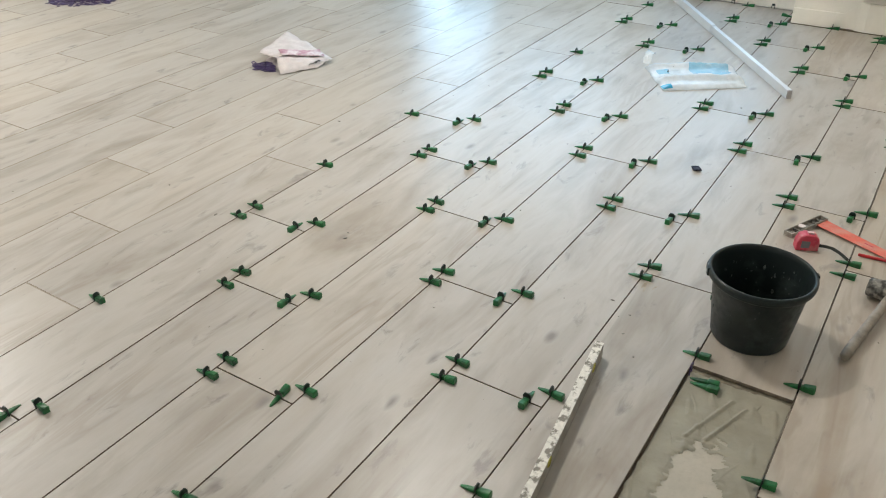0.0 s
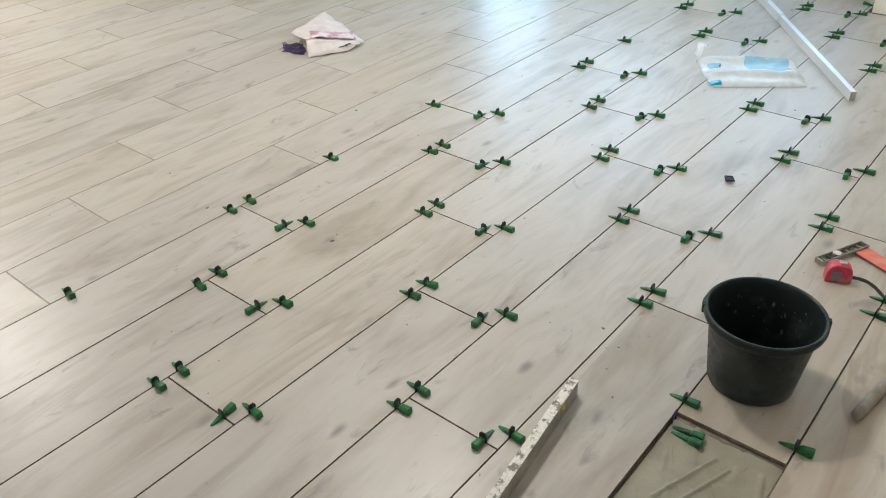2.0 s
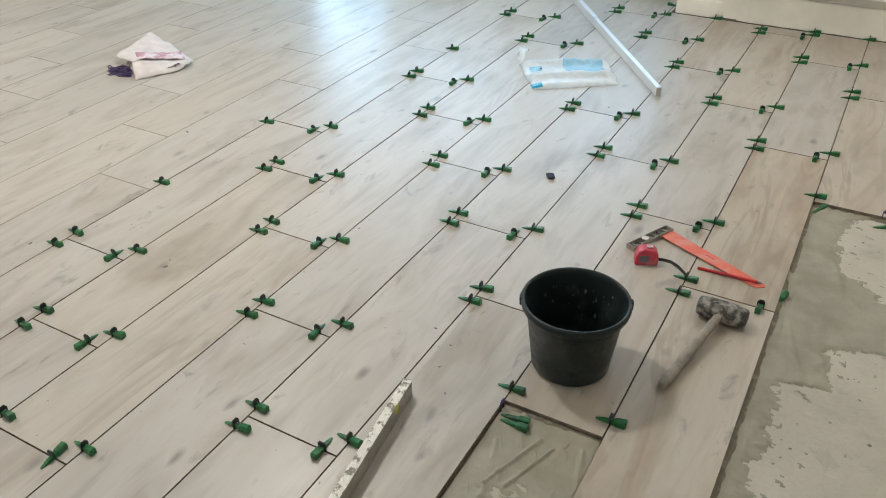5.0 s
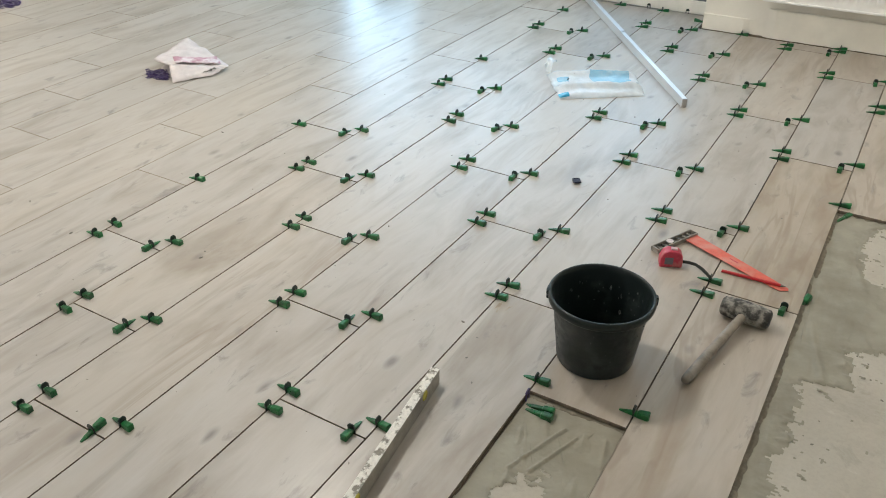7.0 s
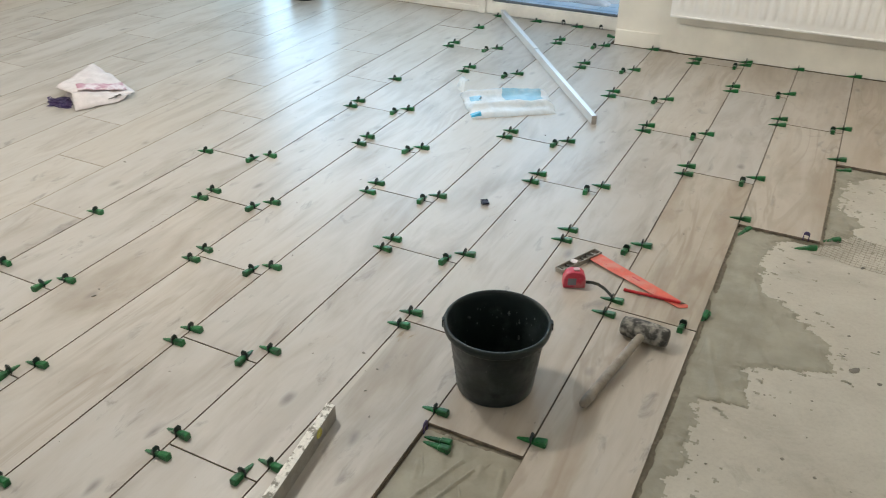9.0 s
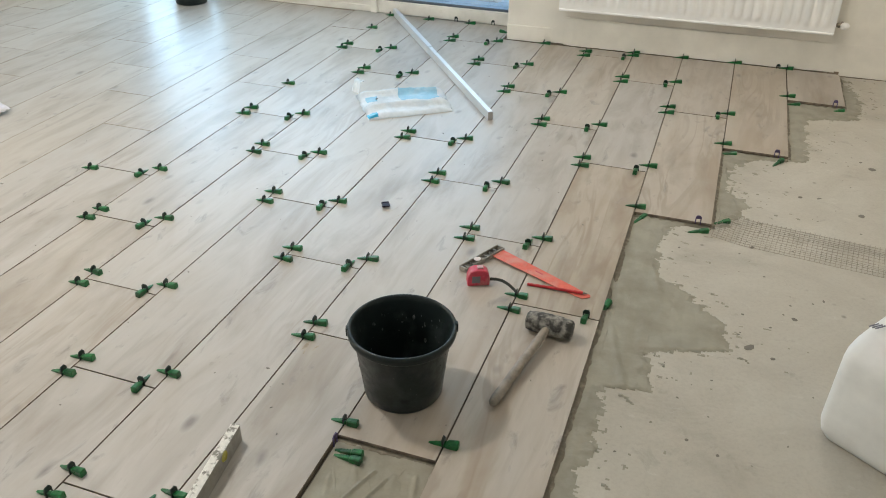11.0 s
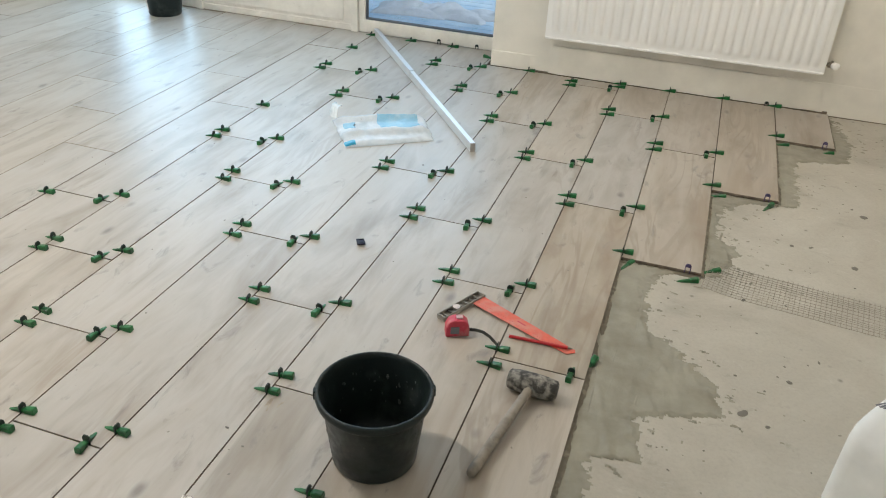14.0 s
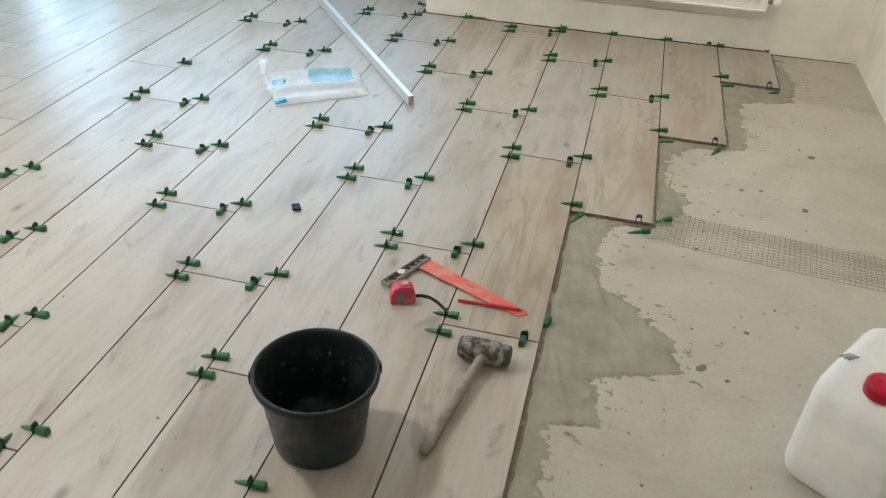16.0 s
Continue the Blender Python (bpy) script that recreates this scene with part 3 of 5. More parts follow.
# ---- buckets ----
def bucket(m, label, handle_turn, sticker=False, splashes=0, seed=1):
    b = thing("bucket", m, label, "bucket", "black mortar buckets")
    prof = [(0, 0.006), (0.104, 0.006), (0.108, 0.0), (0.1125, 0.0), (0.117, 0.008), (0.1225, 0.055), (0.1390, 0.192), (0.1415, 0.194), (0.1430, 0.207), (0.151, 0.209), (0.1560, 0.215),
            (0.158, 0.224), (0.1575, 0.234), (0.154, 0.238), (0.1495, 0.238), (0.1460, 0.233), (0.1435, 0.219), (0.1375, 0.194), (0.1195, 0.055), (0.113, 0.012), (0, 0.010)]
    part("bucket_body", lathe(prof, 64), BLACK_PLASTIC, b, "", True)
    for s in (-1, 1):
        ear = part("ear", boxed(s * 0.1555 - 0.006, s * 0.1555 + 0.006, -0.010, 0.010, 0.210, 0.238, 0.003, 2), BLACK_PLASTIC, b)
        ear.matrix_basis = pose(0, 0, 0, 0, 0, handle_turn)
    pts = []
    for k in range(37):
        a = math.pi * k / 36
        pts.append((0.1605 * math.cos(a), 0.1605 * math.sin(a), 0.224 - 0.010 * math.sin(a)))
    wire = part("handle", tube([(0.152, 0, 0.236)] + pts + [(-0.152, 0, 0.236)], 0.0020, 6), BLACK_PLASTIC, b, "thin wire handle folded down against the rim")
    wire.matrix_basis = pose(0, 0, 0, 0, 0, handle_turn)
    if splashes:
        rnd = random.Random(seed)
        bm = bmesh.new()
        for k in range(splashes):
            a = rnd.uniform(0, 2 * math.pi)
            inside = rnd.random() < 0.60
            z = 0.190 - 0.11 * rnd.random() ** 1.6 if inside else 0.188 - 0.13 * rnd.random() ** 1.5
            r0 = (0.1195 + (z - 0.055) / 0.139 * 0.018) if inside else (0.1225 + (z - 0.055) / 0.137 * 0.0165)
            s = rnd.uniform(0.0012, 0.0042) * (1.0 if inside else 0.75) * (1.8 if rnd.random() < 0.15 else 1.0)
            at = Vector((r0 * math.cos(a), r0 * math.sin(a), z))
            t = Vector((-math.sin(a), math.cos(a), 0))
            st, sz = s * rnd.uniform(0.5, 1.3), s * rnd.uniform(0.8, 3.0)
            nrm = Vector((math.cos(a), math.sin(a), 0)) * (-0.0012 if inside else 0.0012)
            mid = bm.verts.new(at + nrm)
            ring = [bm.verts.new(at + t * st * math.cos(q) * rnd.uniform(0.6, 1.2) + Vector((0, 0, sz * math.sin(q))) * rnd.uniform(0.6, 1.2)) for q in [2 * math.pi * j / 7 for j in range(7)]]
            for j in range(7):
                bm.faces.new((mid, ring[j], ring[(j + 1) % 7]))
        for k in range(splashes // 4):
            a, s = rnd.uniform(0, 2 * math.pi), rnd.uniform(0.0010, 0.0030)
            c = Vector((0.1518 * math.cos(a), 0.1518 * math.sin(a), 0.2383))
            mid = bm.verts.new(c + Vector((0, 0, 0.0010)))
            ring = [bm.verts.new(c + Vector((s * math.cos(q) * rnd.uniform(0.6, 1.2), s * math.sin(q) * rnd.uniform(0.6, 1.2), -0.0004))) for q in [2 * math.pi * j / 7 for j in range(7)]]
            for j in range(7):
                bm.faces.new((mid, ring[j], ring[(j + 1) % 7]))
        sp = part("mortar_splash", bm, MORTAR_SPLASH, b, "pale dried mortar splashes")
        tagged(sp, kind="stuff")
    if sticker:
        bm = bmesh.new()
        cols = []
        for k in range(7):
            a = radians(222 + k * 3.0)
            cols.append([bm.verts.new((r * math.cos(a), r * math.sin(a), z)) for z, r in ((0.03, 0.1205), (0.12, 0.1318))])
        for p, q in zip(cols, cols[1:]):
            bm.faces.new((p[0], q[0], q[1], p[1]))
        part("sticker", bm, PAPER, b, "white paper sticker")
    return b


bucket(pose(1.306, -1.354, 0.0), "black plastic mortar bucket with dried splashes on planks", 24, False, 130, 5)
bucket(pose(-1.868, 2.178, 0.0), "black plastic bucket with a white sticker near glazing", 75, True)


# ---- jerrycan ----
def jerrycan():
    j = thing("jerrycan", pose(2.462, -1.122, SUB, 0, 0, -33) @ Matrix.Scale(1.08, 4), "white plastic jerrycan with a red screw cap on concrete", "jerrycan")
    lx, ly = 0.235, 0.285
    def ring(z, ix, front, back, rad):
        out = []
        x0, x1, y0, y1 = ix + rad, lx - ix - rad, front + rad, ly - back - rad
        for cx, cy, a0 in ((x1, y1, 0), (x0, y1, 90), (x0, y0, 180), (x1, y0, 270)):
            for k in range(6):
                a = radians(a0 + 18 * k)
                out.append((cx + rad * math.cos(a), cy + rad * math.sin(a), z))
        return out
    rows = [ring(0.008, 0.035, 0.035, 0.035, 0.02), ring(0.0, 0.030, 0.030, 0.030, 0.022), ring(0.005, 0.018, 0.018, 0.018, 0.03), ring(0.026, 0.006, 0.006, 0.006, 0.035), ring(0.06, 0.0, 0.0, 0.0, 0.036),
            ring(0.18, 0.002, 0.002, 0.002, 0.036), ring(0.262, 0.004, 0.004, 0.004, 0.036), ring(0.285, 0.006, 0.010, 0.006, 0.036), ring(0.305, 0.011, 0.030, 0.009, 0.034),
            ring(0.326, 0.020, 0.066, 0.016, 0.032), ring(0.340, 0.032, 0.094, 0.028, 0.028), ring(0.345, 0.050, 0.112, 0.046, 0.018)]
    bm = bmesh.new()
    vs = [[bm.verts.new(p) for p in r] for r in rows]
    n = len(vs[0])
    for a, b in zip(vs, vs[1:]):
        for k in range(n):
            bm.faces.new((a[k], a[(k + 1) % n], b[(k + 1) % n], b[k]))
    bm.faces.new(vs[0])
    bm.faces.new(vs[-1])
    bmesh.ops.recalc_face_normals(bm, faces=bm.faces)
    body = part("jerrycan_body", bm, JUG_PLASTIC, j, "", True)
    for x in (0.03, 0.16):
        part("foot", boxed(x, x + 0.045, 0.03, ly - 0.03, 0.0, 0.012, 0.004, 2), JUG_PLASTIC, body)
    neck = lathe([(0.0, 0.0), (0.034, 0.0), (0.034, 0.03), (0, 0.03)], 28)
    cap_at = pose(0.126, 0.062, 0.300, 2, 0, 0)
    bmesh.ops.transform(neck, matrix=cap_at, verts=neck.verts)
    part("neck", neck, JUG_PLASTIC, j, "", True)
    cap = bmesh.new()
    n = 48
    prof = [(0.036, 0.012), (0.038, 0.014), (0.038, 0.036), (0.035, 0.042), (0.028, 0.044), (0.0, 0.044)]
    rings = []
    for r, z in prof:
        if r == 0:
            rings.append([cap.verts.new((0, 0, z))])
        else:
            rings.append([cap.verts.new(((r - (0.0012 if k % 2 and 0.013 < z < 0.037 else 0)) * math.cos(2 * math.pi * k / n), (r - (0.0012 if k % 2 and 0.013 < z < 0.037 else 0)) * math.sin(2 * math.pi * k / n), z)) for k in range(n)])
    for a, b in zip(rings, rings[1:]):
        for k in range(n):
            k2 = (k + 1) % n
            if len(b) == 1:
                cap.faces.new((a[k], a[k2], b[0]))
            else:
                cap.faces.new((a[k], a[k2], b[k2], b[k]))
    cap.faces.new(rings[0])
    bmesh.ops.recalc_face_normals(cap, faces=cap.faces)
    bmesh.ops.transform(cap, matrix=cap_at, verts=cap.verts)
    part("cap", cap, CAP_RED, j, "glossy red screw cap", True)
    part("handle", tube([(0.118, 0.125, 0.335), (0.118, 0.140, 0.352), (0.118, 0.155, 0.350), (0.118, 0.220, 0.350), (0.118, 0.235, 0.350), (0.118, 0.245, 0.330)], 0.013, 12), JUG_PLASTIC, j, "", True)
    # unreadable printed mark as short bars on the shoulder
    for k in range(3):
        bar = part("mark", boxed(-0.012, 0.012, -0.0025, 0.0025, 0, 0.0006), INK, body, "small grey printed bar")
        bar.matrix_basis = pose(0.024 + 0.010 * k, 0.100 - 0.006 * k, 0.331 + 0.0055 * k, 0, -30, 40)
    return j


jerrycan()


# ---- mallet ----
def mallet():
    head_c = Vector((1.657, -0.941, 0.036))
    end = Vector((1.581, -1.347, 0.0160))
    m = thing("mallet", Matrix.Translation((head_c.x, head_c.y, 0)), "rubber mallet with worn mortar-stained head and wooden handle", "mallet")
    prof = [(0, -0.078), (0.024, -0.078), (0.031, -0.073), (0.033, -0.058), (0.0355, -0.03), (0.036, 0.0), (0.0355, 0.03), (0.033, 0.058), (0.031, 0.073), (0.024, 0.078), (0, 0.078)]
    bm = lathe(prof, 30)
    for v in bm.verts:
        v.co += 0.0016 * Vector((noise.noise(v.co * 45), noise.noise(v.co * 45 + Vector((9, 0, 0))), 0))
    bmesh.ops.transform(bm, matrix=pose(0, 0, 0.036, 0, 90, -3), verts=bm.verts)
    part("mallet_head", bm, RUBBER, m, "dark rubber head caked with pale mortar", True)
    d = Vector((end.x - head_c.x, end.y - head_c.y, end.z - head_c.z))
    pts = [Vector((0, 0, 0.036)) - d * 0.06] + [Vector((0, 0, 0.036)) + d * f for f in (0.0, 0.1, 0.3, 0.5, 0.7, 0.85, 0.95, 0.985, 1.0)]
    part("handle", tube(pts, [0.013, 0.0135, 0.0140, 0.0145, 0.0152, 0.0158, 0.0158, 0.0155, 0.0135, 0.009], 16), HANDLE_WOOD, m, "grey weathered wooden handle", True)
    return m


mallet()


# ---- try square, tape measure, pencil ----
def try_square():
    corner = Vector((1.352, -0.497, 0))
    ang = math.degrees(math.atan2(-0.682 + 0.497, 1.752 - 1.352))
    s = thing("try_square", pose(corner.x, corner.y, 0, 0, 0, ang), "try square with orange-red blade and aluminium handle on planks", "square")
    stock = bmesh.new()
    box(stock, -0.012, 0.024, -0.205, 0.010, 0, 0.004, 0.001)
    box(stock, -0.012, -0.008, -0.205, 0.010, 0.0045, 0.020, 0.001)
    box(stock, 0.020, 0.024, -0.205, 0.010, 0.0045, 0.020, 0.001)
    box(stock, -0.0075, 0.0195, 0.004, 0.010, 0.0045, 0.020, 0.001)
    box(stock, -0.0075, 0.0195, -0.205, -0.199, 0.0045, 0.020, 0.001)
    st = part("stock", stock, LEVEL_BODY, s, "hollow aluminium handle with mortar crumbs", False)
    for k in range(7):
        y = -0.185 + k * 0.027
        part("web", boxed(-0.007, 0.019, y, y + 0.004, 0.0045, 0.014), RUBBER if k % 2 else LEVEL_BODY, st)
    part("label", lathe([(0.0135, 0.0), (0.0135, 0.0012), (0, 0.0012)], 20), PAPER, st, "pale worn round label").matrix_basis = pose(0.006, -0.125, 0.0205)
    blade = prism([(0.024, 0.004), (0.30, 0.002), (0.432, 0.000), (0.440, -0.010), (0.424, -0.038), (0.30, -0.048), (0.024, -0.058)], 0.0, 0.0018)
    b = part("blade", blade, BLADE, s, "flat orange-red painted steel blade with worn print")
    b.matrix_basis = pose(0, 0, 0.0105, 0, 1.2, 0)
    part("mark", boxed(0.20, 0.235, -0.022, -0.017, 0.0020, 0.0024), RED_PLASTIC, b, "small worn printed bar")
    for k in range(37):
        part("graduation", boxed(0.035 + k * 0.0102, 0.0358 + k * 0.0102, -0.0380, -0.035 if k % 5 else -0.032, 0.0019, 0.0021), RED_PLASTIC, b)
    return s


try_square()

pencil = thing("pencil", pose(1.624, -0.686, 0.0, 0, -1.3, 1.5), "red carpenter pencil lying across the square's blade", "pencil")
part("shaft", tube([(-0.105, 0, 0.0075), (0.095, 0, 0.0075)], 0.0055, 6), PENCIL, pencil)
part("point", tube([(0.0952, 0, 0.0075), (0.112, 0, 0.0075)], [0.0052, 0.001], 6), HANDLE_WOOD, pencil, "sharpened wooden point")


def tape_measure():
    t = thing("tape_measure", pose(1.346, -0.737, 0, 0, 0, 25), "red tape measure with its black ribbon end pulled out", "tape measure")
    out = [(-0.040, 0.0), (0.040, 0.0), (0.041, 0.030), (0.036, 0.052), (0.022, 0.064), (-0.012, 0.067), (-0.030, 0.058), (-0.039, 0.036)]
    bm = prism(out, -0.021, 0.021, 0.005)
    bmesh.ops.transform(bm, matrix=pose(0, 0, 0, 90), verts=bm.verts)
    body = part("case", bm, RED_PLASTIC, t, "worn red plastic case")
    part("label", boxed(-0.024, 0.006, -0.0222, -0.0212, 0.014, 0.042), INK, body, "dark worn round label")
    part("lock_button", boxed(-0.004, 0.018, -0.009, 0.009, 0.064, 0.071, 0.002, 2), plain("pale_button", (0.62, 0.40, 0.42), 0.4), body, "pale lock button")
    bm = bmesh.new()
    path = [(0.040, -0.002, 0.010), (0.062, -0.008, 0.012), (0.085, -0.020, 0.012), (0.105, -0.042, 0.009), (0.120, -0.068, 0.004), (0.128, -0.088, 0.002)]
    prev = None
    for x, y, z in path:
        pair = [bm.verts.new((x, y, z)), bm.verts.new((x + 0.003, y + 0.002, z + 0.011))]
        if prev:
            bm.faces.new((prev[0], pair[0], pair[1], prev[1]))
        prev = pair
    g = bmesh.ops.extrude_face_region(bm, geom=list(bm.faces))
    bmesh.ops.translate(bm, vec=(-0.0008, 0.0008, 0), verts=[v for v in g["geom"] if isinstance(v, bmesh.types.BMVert)])
    ribbon = part("ribbon", bm, RIBBON, t, "black curled steel ribbon")
    part("hook", boxed(0.124, 0.132, -0.092, -0.088, 0.0, 0.016), STEEL, ribbon)
    return t


tape_measure()


# ---- spirit level standing on edge ----
def spirit_level():
    far, near_dir = Vector((0.952, -1.710, 0)), Vector((0.132, -0.991, 0)).normalized()
    ang = math.degrees(math.atan2(near_dir.y, near_dir.x))
    s = thing("spirit_level", pose(far.x, far.y, 0, 0, 0, ang), "aluminium spirit level caked with mortar, standing on edge", "spirit level")
    n, h, w = 1.0, 0.059, 0.024
    bm = boxed(0.0, n, -w / 2, -w / 2 + 0.003, 0.003, h - 0.003)
    box(bm, 0.0, n, w / 2 - 0.003, w / 2, 0.003, h - 0.003)
    box(bm, 0.001, n, -w / 2 + 0.004, w / 2 - 0.004, 0.03, 0.034)
    body = part("level_body", bm, LEVEL_BODY, s)
    part("bottom_edge", boxed(0.0, n, -w / 2 - 0.001, w / 2 + 0.001, 0.0, 0.0028), LEVEL_BODY, body)
    top = bmesh.new()
    cells = 160
    rows = []
    for k in range(cells + 1):
        x = n * k / cells
        rows.append([top.verts.new((x, (-w / 2 - 0.001) + (w + 0.002) * f / 4, h - 0.0025 + 0.0022 * max(0, noise.noise(Vector((x * 60, f * 0.9, 3)))) * (0 < f < 4))) for f in range(5)])
    for a, b in zip(rows, rows[1:]):
        for f in range(4):
            top.faces.new((a[f], b[f], b[f + 1], a[f + 1]))
    part("top_edge", top, LEVEL_TOP, body, "top edge covered in cracked pale mortar")
    part("end_cap", boxed(-0.003, 0.0, -w / 2 + 0.001, w / 2 - 0.001, 0.001, h - 0.003), LEVEL_BODY, s)
    for x in (0.10, 0.50, 0.9):
        vial = lathe([(0, -w / 2 - 0.0018), (0.014, -w / 2 - 0.0018), (0.016, -w / 2), (0.016, w / 2), (0.014, w / 2 + 0.0018), (0, w / 2 + 0.0018)], 24)
        bmesh.ops.transform(vial, matrix=pose(x, 0, 0.038, 90), verts=vial.verts)
        part("vial", vial, VIAL, s, "yellow bubble vial", True)
    return s


spirit_level()


# ---- aluminium straightedge ----
def straightedge():
    a, b = Vector((0.950, 0.740, 0)), Vector((-0.275, 2.395, 0))
    ang = math.degrees(math.atan2(b.y - a.y, b.x - a.x))
    full = (b - a).length
    s = thing("straightedge", pose(a.x, a.y, 0, 0, 0, ang), "long aluminium straightedge bar lying across the planks", "straightedge")
    def hollow(x0, x1, w, h):
        bm = boxed(x0, x1, -w / 2, w / 2, 0, 0.0015)
        box(bm, x0, x1, -w / 2, w / 2, h - 0.0015, h)
        box(bm, x0, x1, -w / 2, -w / 2 + 0.0015, 0.0015, h - 0.0015)
        box(bm, x0, x1, w / 2 - 0.0015, w / 2, 0.0015, h - 0.0015)
        return bm
    part("near_section", hollow(0.002, full * 0.55, 0.025, 0.046), ALU, s)
    part("far_section", hollow(full * 0.552, full, 0.029, 0.049), ALU, s)
    part("end_cap", boxed(-0.003, 0.0015, -0.013, 0.013, 0, 0.0465, 0.001), plain("dull_end_cap", (0.40, 0.38, 0.36), 0.6), s, "dull grey end cap")
    return s


straightedge()


# ---- plastic pack ----
def pillow_pack():
    a, b, c, d = Vector((0.358, 0.508)), Vector((0.728, 0.785)), Vector((0.585, 1.040)), Vector((0.140, 0.815))
    m = thing("plastic_pack", pose(0, 0, 0), "milky plastic pack with blue print lying on the planks", "plastic pack")
    n, k2 = 44, 30
    def point(u, v):
        p = a.lerp(b, u).lerp(d.lerp(c, u), v)
        e = min(1.0, 14 * v) * min(1.0, 10 * (1 - v)) * min(1.0, 9 * u) * min(1.0, 8 * (1 - u))
        fold = math.exp(-((v - 0.30 - 0.03 * math.sin(4 * u)) / 0.085) ** 2)
        back = math.exp(-((v - 0.92) / 0.10) ** 2)
        h = e ** 0.5 * (0.017 + 0.030 * fold + 0.024 * back) + 0.008 * e * noise.noise(Vector((u * 5, v * 4, 2))) + 0.006 * e * abs(noise.noise(Vector((u * 14, v * 11, 6))))
        wob = 0.010 * noise.noise(Vector((u * 6, v * 6, 9)))
        return Vector((p.x + wob, p.y + wob, max(0.0015, h + 0.002)))
    def sheet(u0, u1, v0, v1, lift, nu, nv):
        bm = bmesh.new()
        g = [[bm.verts.new(point(u0 + (u1 - u0) * i / nu, v0 + (v1 - v0) * j / nv) + Vector((0, 0, lift))) for j in range(nv + 1)] for i in range(nu + 1)]
        for i in range(nu):
            for j in range(nv):
                bm.faces.new((g[i][j], g[i + 1][j], g[i + 1][j + 1], g[i][j + 1]))
        return bm
    film = sheet(0, 1, 0, 1, 0, n, k2)
    low = bmesh.ops.extrude_face_region(film, geom=list(film.faces))
    for v in low["geom"]:
        if isinstance(v, bmesh.types.BMVert):
            v.co.z = 0.001
    bmesh.ops.recalc_face_normals(film, faces=film.faces)
    bag = part("film", film, BAG_PLASTIC, m, "", True)
    part("print", sheet(0.46, 0.90, 0.50, 0.90, 0.0012, 18, 12), BAG_BLUE, bag, "pale blue printed field", True)
    part("print", sheet(0.06, 0.20, 0.55, 0.74, 0.0012, 8, 8), BAG_BLUE, bag, "small blue printed mark", True)
    part("print", sheet(0.004, 0.13, 0.02, 0.14, 0.0012, 8, 8), BAG_BLUE_DARK, bag, "strong blue printed corner", True)
    # torn flap standing up at the open end
    flap = bmesh.new()
    g = [[flap.verts.new((0.135 + 0.05 * i / 8 + 0.012 * noise.noise(Vector((i, j, 1.5))), 0.79 + 0.085 * j / 6 - 0.03 * i / 8, 0.035 + 0.055 * math.sin(math.pi * j / 8) + 0.012 * noise.noise(Vector((i * 0.7, j * 0.7, 4))))) for j in range(7)] for i in range(9)]
    for i in range(8):
        for j in range(6):
            flap.faces.new((g[i][j], g[i + 1][j], g[i + 1][j + 1], g[i][j + 1]))
    part("flap", flap, BAG_PLASTIC, m, "torn open end flap", True)
    return m


pillow_pack()


